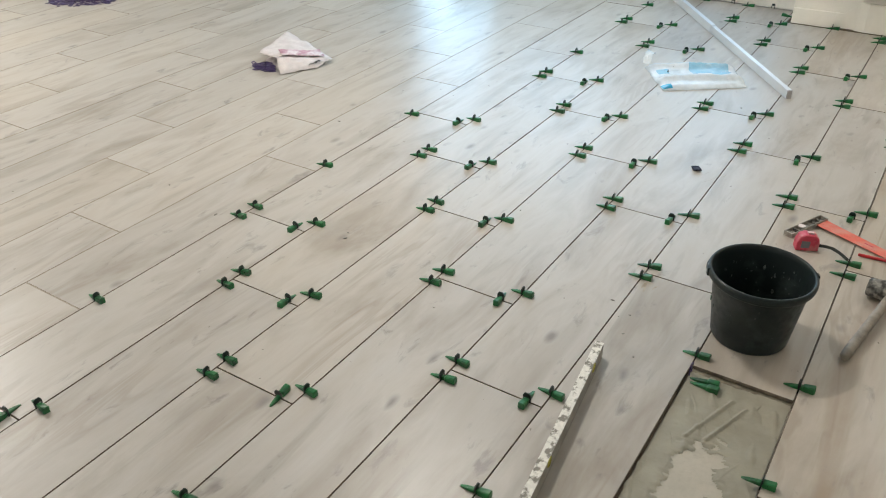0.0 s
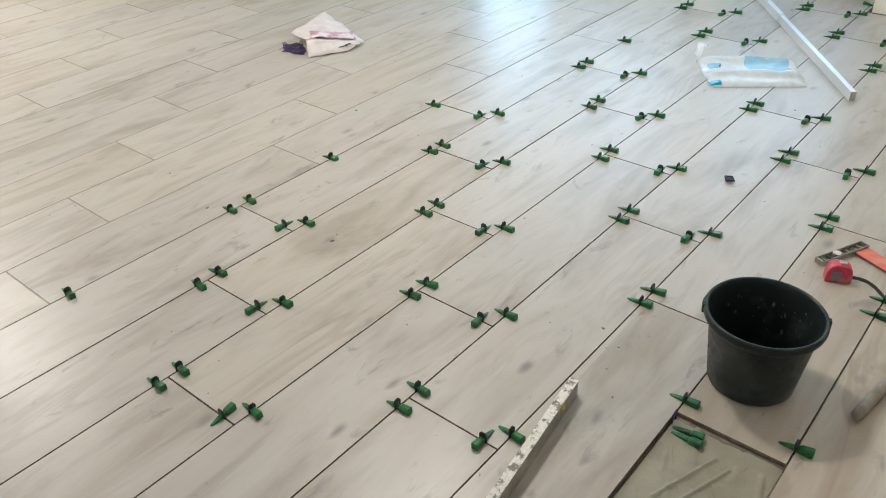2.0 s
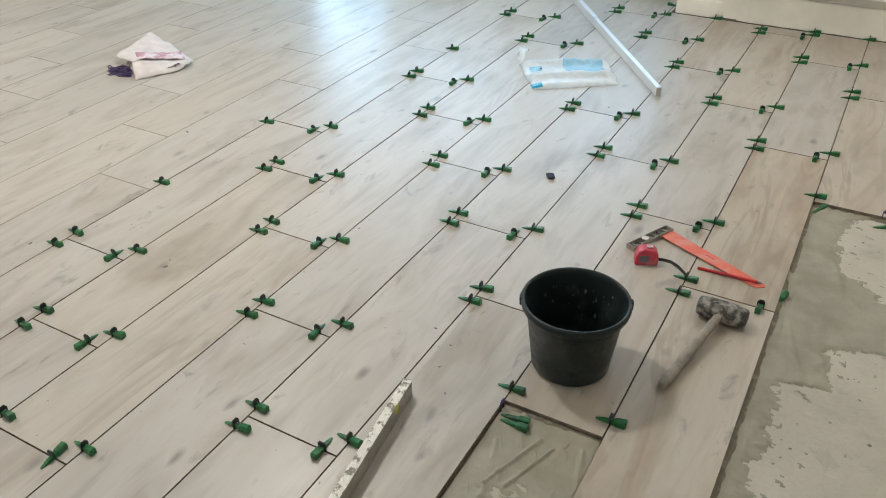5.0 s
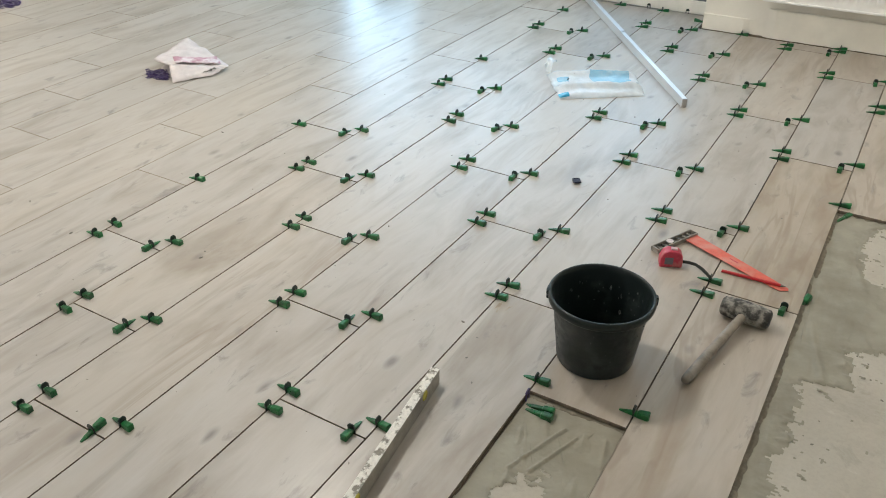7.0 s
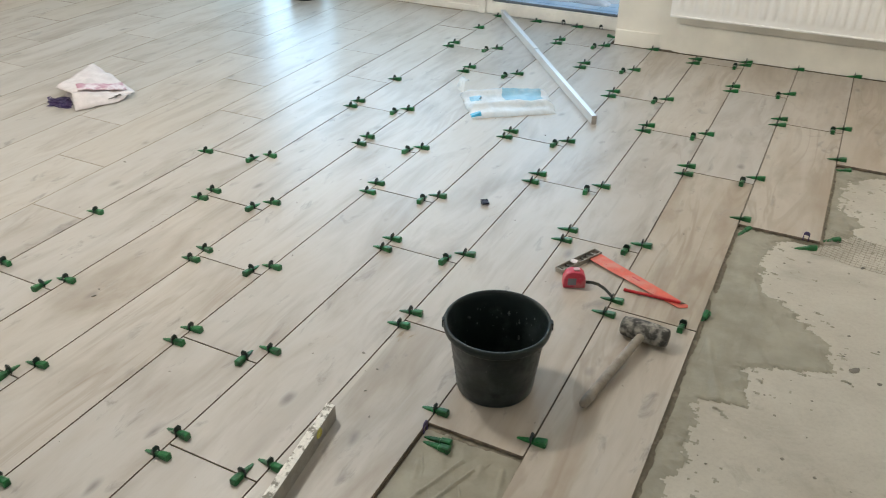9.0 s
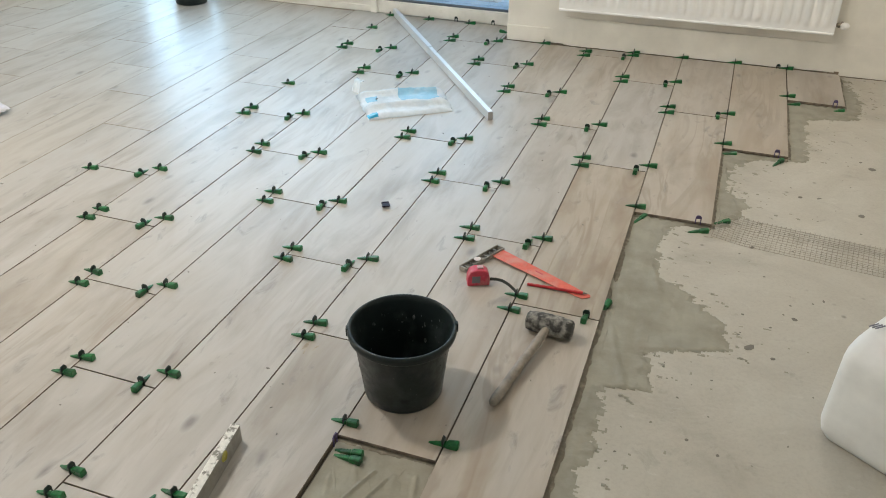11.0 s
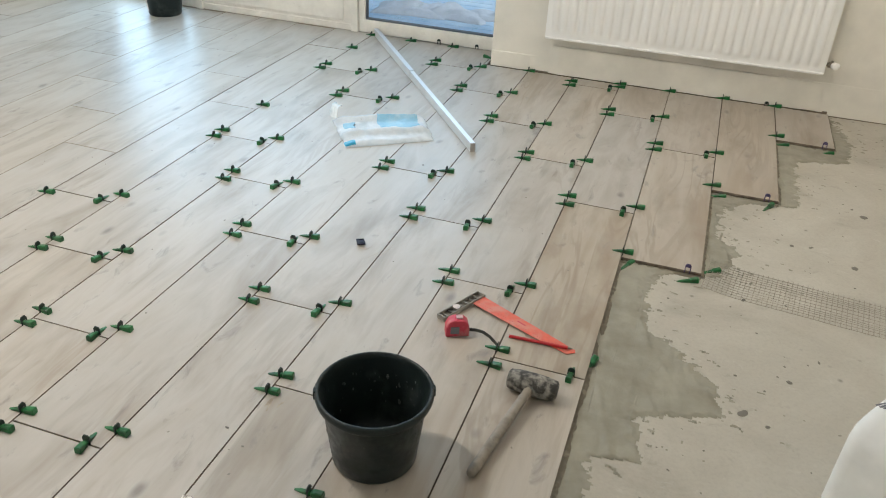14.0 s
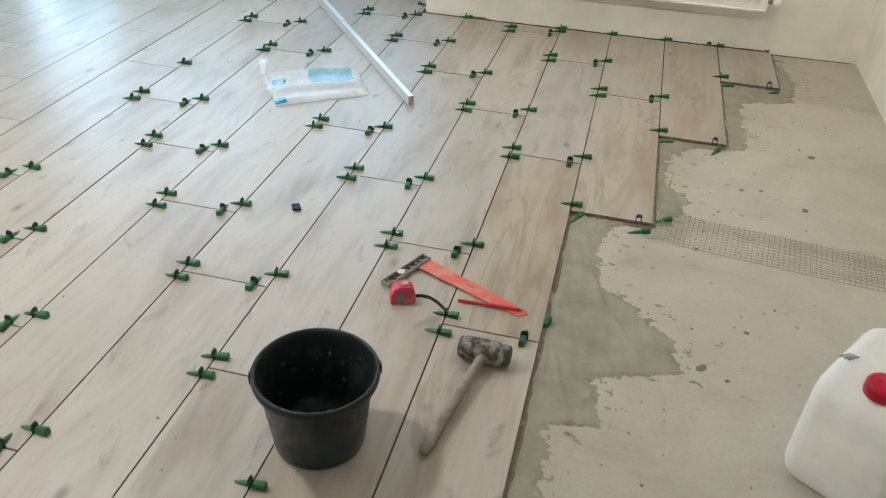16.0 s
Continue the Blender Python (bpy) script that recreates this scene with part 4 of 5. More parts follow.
# ---- paper bag with spilled clips ----
def paper_bag():
    m = thing("paper_bag", pose(0, 0, 0), "crumpled white paper bag with mauve print lying open", "paper bag")
    t, r, b, l = Vector((-1.940, 0.100, 0.066)), Vector((-1.455, -0.050, 0.022)), Vector((-1.565, -0.378, 0.004)), Vector((-1.835, -0.262, 0.050))
    mid, fr = Vector((-1.645, -0.312, 0.072)), Vector((-1.462, -0.172, 0.004))
    def sheet(p00, p10, p11, p01, bulge, seed, nu=16, nv=12):
        bm = bmesh.new()
        g = []
        for i in range(nu + 1):
            row = []
            for j in range(nv + 1):
                u, v = i / nu, j / nv
                p = p00.lerp(p10, u).lerp(p01.lerp(p11, u), v)
                crease = abs(noise.noise(Vector((u * 3, v * 3, seed)))) * 0.02 + 0.006 * noise.noise(Vector((u * 8, v * 8, seed)))
                p = p + Vector((0, 0, bulge * math.sin(math.pi * u) * math.sin(math.pi * v) + crease))
                row.append(bm.verts.new((p.x, p.y, max(0.002, p.z))))
            g.append(row)
        for i in range(nu):
            for j in range(nv):
                bm.faces.new((g[i][j], g[i + 1][j], g[i + 1][j + 1], g[i][j + 1]))
        e = bmesh.ops.extrude_face_region(bm, geom=list(bm.faces))
        bmesh.ops.translate(bm, vec=(0, 0, -0.0012), verts=[v for v in e["geom"] if isinstance(v, bmesh.types.BMVert)])
        bmesh.ops.recalc_face_normals(bm, faces=bm.faces)
        return bm
    part("upper_sheet", sheet(l, mid, r, t, 0.012, 3), PAPER, m, "", True)
    part("front_flap", sheet(b, fr, r + Vector((0, -0.004, 0.002)), mid + Vector((0.004, -0.004, 0.002)), 0.014, 8), PAPER, m, "", True)
    part("printed_field", sheet(mid.lerp(r, 0.10) + Vector((0, 0, 0.012)), mid.lerp(r, 0.86) + Vector((0, 0, 0.014)), r.lerp(t, 0.16) + Vector((-0.03, -0.01, 0.016)), mid.lerp(t, 0.20) + Vector((0, 0, 0.016)), 0.004, 12, 10, 6), PAPER_PINK, m, "mauve and pink printed field", True)
    # dark sheet over the uncut flap paints the shaded inside of a hole
    part("hole_shade_patch", sheet(b.lerp(fr, 0.62).lerp(r, 0.18) + Vector((0, 0, 0.020)), b.lerp(fr, 0.88).lerp(r, 0.16) + Vector((0, 0, 0.020)), b.lerp(fr, 0.86).lerp(r, 0.42) + Vector((0, 0, 0.020)), b.lerp(fr, 0.66).lerp(r, 0.34) + Vector((0, 0, 0.020)), 0, 5, 5, 4), RUBBER, m, "dark patch standing in for the shaded inside of a torn hole", True)
    part("base_sheet", sheet(l + Vector((0.03, 0.02, -l.z + 0.003)), b + Vector((0, 0.03, 0)), fr + Vector((0, 0.02, 0)), t + Vector((0, -0.02, -t.z + 0.003)), 0, 20), PAPER, m)
    return m


paper_bag()


def clip_frame(bm, m, s=1.0):
    """A small rectangular clip loop."""
    for x0, x1, z0, z1 in ((-0.010, -0.007, 0, 0.034), (0.007, 0.010, 0, 0.034), (-0.007, 0.007, 0.029, 0.034), (-0.007, 0.007, 0, 0.004)):
        bmesh.ops.create_cube(bm, size=1.0, matrix=m @ Matrix.Translation(((x0 + x1) / 2 * s, 0, (z0 + z1) / 2 * s)) @ Matrix.Diagonal(((x1 - x0) * s, 0.0032 * s, (z1 - z0) * s, 1)))


def clip_heap(name, cx, cy, rx, ry, count, seed, turn, label):
    rnd = random.Random(seed)
    bm = bmesh.new()
    for k in range(count):
        a, q = rnd.uniform(0, 2 * math.pi), rnd.random() ** 0.6
        x, y = rx * q * math.cos(a), ry * q * math.sin(a)
        z = 0.003 + 0.02 * (1 - q) * rnd.random()
        clip_frame(bm, pose(x, y, z, 90 + rnd.uniform(-14, 14), rnd.uniform(-14, 14), rnd.uniform(0, 360)))
        if k % 3:
            bmesh.ops.create_cube(bm, size=1.0, matrix=pose(x, y, z, rnd.uniform(-20, 20), rnd.uniform(-20, 20), rnd.uniform(0, 360)) @ Matrix.Diagonal((0.030, 0.020, 0.004, 1)))
    ob = part(name, bm, PURPLE)
    ob.matrix_basis = pose(cx, cy, 0.0, 0, 0, turn)
    return tagged(ob, label, "clip pile", "", "stuff")


clip_heap("clip_pile", -1.735, -0.325, 0.085, 0.042, 75, 2, -8, "pile of purple plastic clips spilled from the bag")
clip_heap("clip_pile", -3.92, 0.05, 0.25, 0.15, 190, 6, 30, "wide pile of loose purple plastic clips on the planks")
clip_heap("clip_pile", -3.69, 0.47, 0.07, 0.05, 6, 9, 75, "few loose purple plastic clips scattered on the planks")

bm = bmesh.new()
clip_frame(bm, Matrix.Identity(4), 1.35)
box(bm, -0.0135, 0.0135, -0.016, -0.0022, 0.0, 0.006, 0.001)
box(bm, -0.0135, 0.0135, -0.012, -0.0035, 0.007, 0.030, 0.001)
box(bm, -0.0105, 0.0105, -0.006, 0.0012, 0.008, 0.036, 0.001)
loose = tagged(part("loose_clip", bm, DARK_PURPLE), "single dark purple clip lying flat on a plank", "clip")
loose.matrix_basis = pose(0.792, -0.292, 0.004, 82, 0, 30) @ Matrix.Scale(1.15, 4)


# ---- levelling clips in the joints ----
def wedge_mesh():
    """Tapered wedge along x, thin tip at -x, ribbed back and a block at the thick end."""
    bm = bmesh.new()
    xs = [-0.046, -0.030, -0.010, 0.004, 0.007, 0.020, 0.036, 0.0385]
    hs = [0.002, 0.0055, 0.0100, 0.0128, 0.0160, 0.0185, 0.0205, 0.0175]
    ws = [0.0030, 0.0058, 0.0066, 0.0068, 0.0092, 0.0096, 0.0098, 0.0086]
    rows = []
    for x, h, w in zip(xs, hs, ws):
        rows.append([bm.verts.new(p) for p in ((x, -w, 0), (x, -w, h * 0.86), (x, -w * 0.6, h), (x, w * 0.6, h), (x, w, h * 0.86), (x, w, 0))])
    for a, b in zip(rows, rows[1:]):
        for j in range(6):
            j2 = (j + 1) % 6
            bm.faces.new((a[j], a[j2], b[j2], b[j]))
    bm.faces.new(rows[0])
    bm.faces.new(rows[-1])
    for k in range(5):
        x = -0.028 + k * 0.009
        h = 0.0052 + (x + 0.030) * 0.215
        box(bm, x, x + 0.003, -0.0045, 0.0045, h, h + 0.0014)
    bmesh.ops.recalc_face_normals(bm, faces=bm.faces)
    return mesh_of("wedge", bm, GREEN)


def tab_mesh(mat):
    bm = bmesh.new()
    box(bm, -0.0016, 0.0016, -0.0120, -0.0080, -0.010, 0.0145)
    box(bm, -0.0016, 0.0016, 0.0080, 0.0120, -0.010, 0.0145)
    box(bm, -0.0024, 0.0024, -0.0120, 0.0120, 0.0145, 0.0215)
    g = bmesh.ops.create_cube(bm, size=1.0, matrix=Matrix.Translation((0, 0, 0.0255)) @ Matrix.Diagonal((0.0048, 0.0236, 0.008, 1)))
    for v in g["verts"]:
        if v.co.z > 0.0255:
            v.co.x, v.co.y = v.co.x * 0.6, v.co.y * 0.55
    return mesh_of("tab", bm, mat)


WEDGE, TAB, TAB_PURPLE = wedge_mesh(), tab_mesh(DARK_CLIP), tab_mesh(PURPLE)
CLIP_LABEL = "green wedge through a dark levelling clip in a joint"
clip_rng = random.Random(21)


def levelling_clip(x, y, along="x", purple=False, wedge=True, flip=False):
    q = clip_rng.uniform(-7, 7)
    e = thing("levelling_clip", pose(x + clip_rng.uniform(-0.001, 0.001), y + clip_rng.uniform(-0.006, 0.006), 0.0004, 0, 0, 0 if along == "x" else 90 if flip else -90),
              CLIP_LABEL if wedge else "dark levelling clip without wedge standing in a joint", "clip", "tile levelling clips")
    t = new("tab", TAB_PURPLE if purple else TAB)
    t.parent = e
    t.matrix_basis = pose(0, 0, 0, 0, clip_rng.uniform(-6, 6), 0)
    if wedge:
        w = new("wedge", WEDGE)
        w.parent = e
        w.matrix_basis = pose(clip_rng.uniform(-0.004, 0.007), 0, 0, 0, 0, q)
    return e


def laid(col, y):
    top = DOOR_Y - 0.03 if col <= 2 and not (col == 2 and y > 2.13) else wall_y((col + 0.5) * W)
    return first_row(col) <= y <= top


def loose_wedge(x, y, z, turn, tilt=0.0):
    e = thing("loose_wedge", pose(x, y, z, 0, tilt, turn), "loose green plastic wedge lying on the concrete", "wedge", "loose green wedges")
    w = new("wedge", WEDGE)
    w.parent = e
    return e


for col in range(-3, 9):
    for n in range(-4, 6):
        y = joint_y(col, n)
        if not (-2.95 < y < 2.32):
            continue
        x, xr = seam(col), seam(col + 1)
        if col == 7 and y > 1.5:
            levelling_clip(xr - 0.05, wall_y(xr) - 0.035, "y", False, False)
            continue
        below, above = laid(col, y - 0.05), laid(col, y + 0.05)
        if not above:
            continue
        if col >= -2:
            # the outermost joint has been cleared of clips beyond its third plank
            cleared = col == -2 and y > -0.5
            if not cleared:
                levelling_clip(x, y + 0.045)
            if below and laid(col - 1, y - 0.04) and y > -2.9 and not (cleared and y > 0):
                levelling_clip(x, y - 0.042)
            if below and not (cleared and y > 0):
                levelling_clip(xr - 0.048, y, "y", flip=(col, n) == (0, -2))
            elif col >= 6:
                levelling_clip(xr - 0.055, y - 0.0005, "y", True, False)
                loose_wedge(xr - 0.045, y - 0.05, SUB, 20 + 40 * (col % 2))
                if col == 6:
                    loose_wedge(xr + 0.035, y + 0.055, SUB, 30)
                loose_wedge(x + 0.03, y - 0.03, SUB, 60 if col == 6 else 8)
        if laid(col + 1, y + 0.065) and col + 1 >= -2 and not (col == -3 and y > -0.5):
            levelling_clip(xr, y + 0.065)
# along the wall, the door sill and the edges of the gap
for col in range(3, 9):
    if col not in (4,):
        levelling_clip(seam(col), wall_y(seam(col)) - 0.022)
for col in (-1, 0, 1):
    levelling_clip(col * W, 2.375)
for x in (0.19, 0.465):
    levelling_clip(x, DOOR_Y - 0.026, "y", False, False)
loose_wedge(0.60, 2.26, 0.0, 175)
loose_wedge(1.805, -0.715, SUB, 70, -18)
loose_wedge(1.262, -1.640, SUB + 0.0045, 1)
loose_wedge(1.268, -1.662, SUB + 0.0045, -4)
for dx, dy, q in ((-0.04, 0.01, 20), (0.02, 0.03, 110), (0.03, -0.03, 65), (-0.02, -0.045, 150), (0.0, 0.055, 5)):
    tagged(loose_wedge(1.306 + dx, -1.354 + dy, 0.0105 + 0.004 * (q % 3), q), "loose green plastic wedge in the bottom of the bucket")
levelling_clip(1.212, -1.628, "x", True, False)
levelling_clip(seam(5), -1.535)


# ---- adhesive spread on the concrete ----
EDGE = [(-3.2, 1.872), (-1.40, 1.884), (-1.12, 1.880), (-1.095, 2.012), (-0.90, 1.977), (-0.865, 2.072), (-0.81, 2.232), (-0.645, 2.172), (-0.53, 2.092), (-0.425, 1.942), (-0.12, 1.927), (-0.02, 1.992),
        (0.03, 2.19), (0.26, 2.27), (0.36, 2.175), (0.63, 2.18), (0.76, 2.30), (0.81, 2.52), (1.37, 2.51), (1.47, 2.79), (1.73, 2.83), (2.10, 2.750), (2.3, 2.735)]


def edge_x(y):
    for (y0, x0), (y1, x1) in zip(EDGE, EDGE[1:]):
        if y0 <= y <= y1:
            return x0 + (x1 - x0) * (y - y0) / (y1 - y0)
    return 0.0


def spread(x0, x1, y0, y1, cell, height, inside):
    """A thin uneven layer made of the grid cells that lie inside a ragged outline."""
    nx, ny = int((x1 - x0) / cell), int((y1 - y0) / cell)
    verts, faces, index = [], [], {}

    def vert(i, j):
        if (i, j) not in index:
            x, y = x0 + i * cell, y0 + j * cell
            d = inside(x, y)
            index[(i, j)] = len(verts)
            verts.append((x + 0.3 * cell * noise.noise(Vector((x * 90, y * 90, 1))), y + 0.3 * cell * noise.noise(Vector((x * 90, y * 90, 4))), SUB + 0.0005 + height(x, y) * max(0.0, min(1.0, (d - 0.004) / 0.030))))
        return index[(i, j)]

    for i in range(nx):
        for j in range(ny):
            if inside(x0 + (i + 0.5) * cell, y0 + (j + 0.5) * cell) > 0:
                faces.append((vert(i, j), vert(i + 1, j), vert(i + 1, j + 1), vert(i, j + 1)))
    me = bpy.data.meshes.new("adhesive")
    me.from_pydata(verts, [], faces)
    me.materials.append(ADHESIVE)
    me.polygons.foreach_set("use_smooth", [True] * len(me.polygons))
    return new("adhesive", me)


def ragged(x, y):
    p = Vector((x, y, 0))
    return 0.030 * noise.noise(p * 9) + 0.030 * noise.noise(p * 22) + 0.026 * noise.noise(Vector((x * 40, y * 75, 2)))


def right_of_planks(x, y):
    inner = max(seam(6) - 0.006, (seam(7) if y > 0 else 0) - 0.006, (seam(8) if y > 0.8 else 0) - 0.006, (seam(9) if y > 1.6 else 0) - 0.006)
    if y > wall_y(x) - 0.004:
        return -1
    base = edge_x(y) - x + ragged(x, y)
    # scattered smears past the edge
    smear = noise.noise(Vector((x * 26 + 14 * y, y * 46, 7))) + 0.35 * noise.noise(Vector((x * 90, y * 110, 3))) - 0.46 - 1.3 * max(0.0, x - edge_x(y) - 0.03)
    return base if base > 0 else (smear * 0.1 if x > inner else -1)


def ridges(x, y):
    lean = x - (seam(6) if y < 0 else seam(7) if y < 0.8 else seam(8) if y < 1.6 else seam(9))
    return 0.0008 + 0.0042 * max(0.0, min(1.0, (lean - 0.014) / 0.02)) + 0.0016 * noise.noise(Vector((x * 7, y * 7, 2))) + 0.011 * max(0.0, noise.noise(Vector((x * 24 + 7 * y, y * 6, 5))) - 0.15) + 0.004 * max(0.0, noise.noise(Vector((x * 45, y * 45, 12))) - 0.35) + 0.0008 * math.sin(9 * y + 4 * noise.noise(Vector((x * 5, y * 3, 0))) + x * 130)


tagged(spread(1.79, 3.0, -2.4, 2.3, 0.0065, ridges, right_of_planks), "grey-brown tile adhesive spread with a ragged edge on concrete", "adhesive", "", "stuff")


def in_gap(x, y):
    hole = 0.085 - math.hypot((x - 1.345) * 1.25, (y + 2.06) * 0.50) + 1.2 * ragged(x, y)
    return -hole if hole > 0 else min(0.05, 0.01 - hole)


def gap_ridges(x, y):
    u = (x - 1.36) * 0.94 + (y + 1.72) * -0.34
    v = (x - 1.36) * 0.34 + (y + 1.72) * 0.94
    groove = max(0.0, 1 - abs(abs(u) - 0.022) / 0.006) * (1 if -0.18 < v < 0.04 else 0)
    return 0.0035 + 0.0022 * noise.noise(Vector((x * 8, y * 8, 3))) + 0.0095 * groove + 0.014 * max(0, noise.noise(Vector((x * 34 + 8 * y, y * 12, 8))) - 0.22) + 0.003 * max(0, noise.noise(Vector((x * 60, y * 60, 1))) - 0.3)


tagged(spread(seam(4) + 0.002, seam(5) - 0.002, -2.9, -1.604, 0.0042, gap_ridges, in_gap), "fresh grey adhesive with trowel ridges in the open gap", "adhesive", "", "stuff")


def trowel_ridges():
    """Low beads of adhesive left by the trowel's edge."""
    rnd = random.Random(31)
    bm = bmesh.new()
    starts = [(seam(6) + rnd.uniform(0.03, 0.20), rnd.uniform(-1.15, -0.15), rnd.uniform(-0.10, 0.20), rnd.uniform(0.20, 0.52)) for _ in range(15)]
    starts += [(seam(6) + rnd.uniform(0.16, 0.36), rnd.uniform(-0.80, -0.52), rnd.uniform(0.2, 0.9), rnd.uniform(0.05, 0.14)) for _ in range(7)]
    starts += [(seam(7) + rnd.uniform(0.02, 0.06), rnd.uniform(0.1, 0.7), rnd.uniform(-0.2, 0.2), rnd.uniform(0.05, 0.16)) for _ in range(5)]
    starts += [(seam(4) + rnd.uniform(0.05, 0.26), rnd.uniform(-2.3, -1.7), rnd.uniform(-0.7, 0.5), rnd.uniform(0.05, 0.22)) for _ in range(16)]
    for x, y, slant, length in starts:
        steps, last, bend = 12, None, rnd.uniform(-0.10, 0.10)
        w = rnd.uniform(0.0024, 0.0062)
        for k in range(steps + 1):
            f = k / steps
            px, py = x + slant * f * length + bend * f * f * length + 0.002 * noise.noise(Vector((x * 9, f * 6, 1))), y + f * length
            if py < 0.0 and px > edge_x(py) - 0.01 and px > seam(6):
                break
            if px < seam(6) and not seam(4) + 0.01 < px < seam(5) - 0.01:
                break
            if px < seam(5) and (py > -1.62 or in_gap(px, py) < 0.012):
                break
            h = 0.0072 * math.sin(math.pi * min(1.0, f * 1.1 + 0.05)) * (0.6 + 0.4 * noise.noise(Vector((x * 40, f * 9, 4))))
            base = SUB + 0.0030
            ring = [bm.verts.new((px - w, py, base)), bm.verts.new((px - 0.2 * w, py, base + max(0.0008, h))), bm.verts.new((px + w, py, base))]
            if last:
                bm.faces.new((last[0], last[1], ring[1], ring[0]))
                bm.faces.new((last[1], last[2], ring[2], ring[1]))
            last = ring
    ob = part("adhesive_ridges", bm, ADHESIVE, None, "", True)
    return tagged(ob, "raised beads of grey adhesive left by the trowel", "adhesive", "", "stuff")


trowel_ridges()


def edge_shade_bead():
    """Adhesive pressed out from under the free plank edges, its dark colour standing in for their shadow."""
    bm = bmesh.new()

    def bead(x0, y0, x1, y1, ox, oy):
        steps = max(8, int(math.hypot(x1 - x0, y1 - y0) / 0.008))
        last = None
        for k in range(steps + 1):
            f = k / steps
            x, y = x0 + (x1 - x0) * f, y0 + (y1 - y0) * f
            p = Vector((x * 1.0, y * 1.0, 3.0))
            out = 0.012 + 0.007 * noise.noise(p * 7) + 0.010 * max(0.0, noise.noise(p * 26)) + 0.005 * noise.noise(p * 60)
            out = max(0.004, out)
            lift = 0.0035 + 0.003 * noise.noise(p * 35)
            prof = ((-0.004, 0.0060), (0.3 * out, 0.0052 + 0.2 * lift), (0.7 * out, 0.0040 + 0.2 * lift), (out, 0.0012), (out + 0.002, -0.001))
            ring = [bm.verts.new((x + ox * d, y + oy * d, SUB + h)) for d, h in prof]
            if last:
                for a in range(len(prof) - 1):
                    bm.faces.new((last[a], last[a + 1], ring[a + 1], ring[a]))
            last = ring

    for col, y0, y1 in ((6, -2.0, 0.0), (7, 0.0, 0.8), (8, 0.8, 1.6), (9, 1.6, 2.12)):
        bead(seam(col), y0, seam(col), y1, 1, 0)
    for col, y in ((6, 0.0), (7, 0.8), (8, 1.6)):
        bead(seam(col) + 0.01, y, seam(col + 1), y, 0, -1)
    bead(seam(4), -1.6, seam(5), -1.6, 0, -1)
    bmesh.ops.recalc_face_normals(bm, faces=bm.faces)
    ob = part("squeezed_shade_bead", bm, EDGE_SHADE, None, "", True)
    return tagged(ob, "squeezed-out adhesive coloured dark for the shade along the free plank edges", "adhesive", "", "stuff")


edge_shade_bead()


def crumbs():
    """Small crumbs of mortar and plastic on the planks."""
    rnd = random.Random(77)
    bm = bmesh.new()
    for k in range(150):
        x, y = rnd.uniform(-1.6, 1.75), rnd.uniform(-2.4, 1.9)
        if x > 1.2 and y < -1.5:
            continue
        r = rnd.uniform(0.0009, 0.0026) * (1.8 if rnd.random() < 0.08 else 1)
        bmesh.ops.create_icosphere(bm, subdivisions=1, radius=1.0, matrix=pose(x, y, r * 0.4, 0, 0, rnd.uniform(0, 180)) @ Matrix.Diagonal((r * rnd.uniform(1, 2.6), r, r * 0.6, 1)))
    ob = part("mortar_crumbs", bm, plain("mortar_crumb", (0.26, 0.24, 0.215), 0.9))
    return tagged(ob, "tiny grey crumbs of mortar scattered over the planks", "crumbs", "", "stuff")


crumbs()


def scuffs():
    """Thin dark marks dragged over the planks by tools."""
    rnd = random.Random(3)
    bm = bmesh.new()
    for x, y, turn, long, thick in ((0.86, -0.42, 62, 0.17, 0.0014), (0.90, -0.40, 70, 0.12, 0.0012), (0.83, -0.36, 55, 0.06, 0.0012), (0.925, -1.30, 70, 0.05, 0.005), (0.940, -1.315, 88, 0.07, 0.004), (0.962, -1.29, 60, 0.04, 0.004), (-0.35, -1.02, 20, 0.05, 0.0012)):
        a, last = radians(turn), None
        for k in range(13):
            f = k / 12
            px = x + math.cos(a) * long * f + 0.006 * math.sin(3 * f + x * 9)
            py = y + math.sin(a) * long * f
            w = thick * math.sin(math.pi * (0.05 + 0.9 * f)) * rnd.uniform(0.5, 1.2)
            ring = [bm.verts.new((px - w * math.sin(a), py + w * math.cos(a), 0.0007)), bm.verts.new((px, py, 0.0010)), bm.verts.new((px + w * math.sin(a), py - w * math.cos(a), 0.0007))]
            if last:
                bm.faces.new((last[0], last[1], ring[1], ring[0]))
                bm.faces.new((last[1], last[2], ring[2], ring[1]))
            last = ring
    bmesh.ops.recalc_face_normals(bm, faces=bm.faces)
    ob = part("scuff_marks", bm, plain("grey_scuff", (0.33, 0.28, 0.22), 0.8, 0, (0.42, 0.37, 0.30), 40, 0.42, 0.55))
    return tagged(ob, "thin grey scuff marks dragged across pale planks", "scuff marks", "", "stuff")


scuffs()


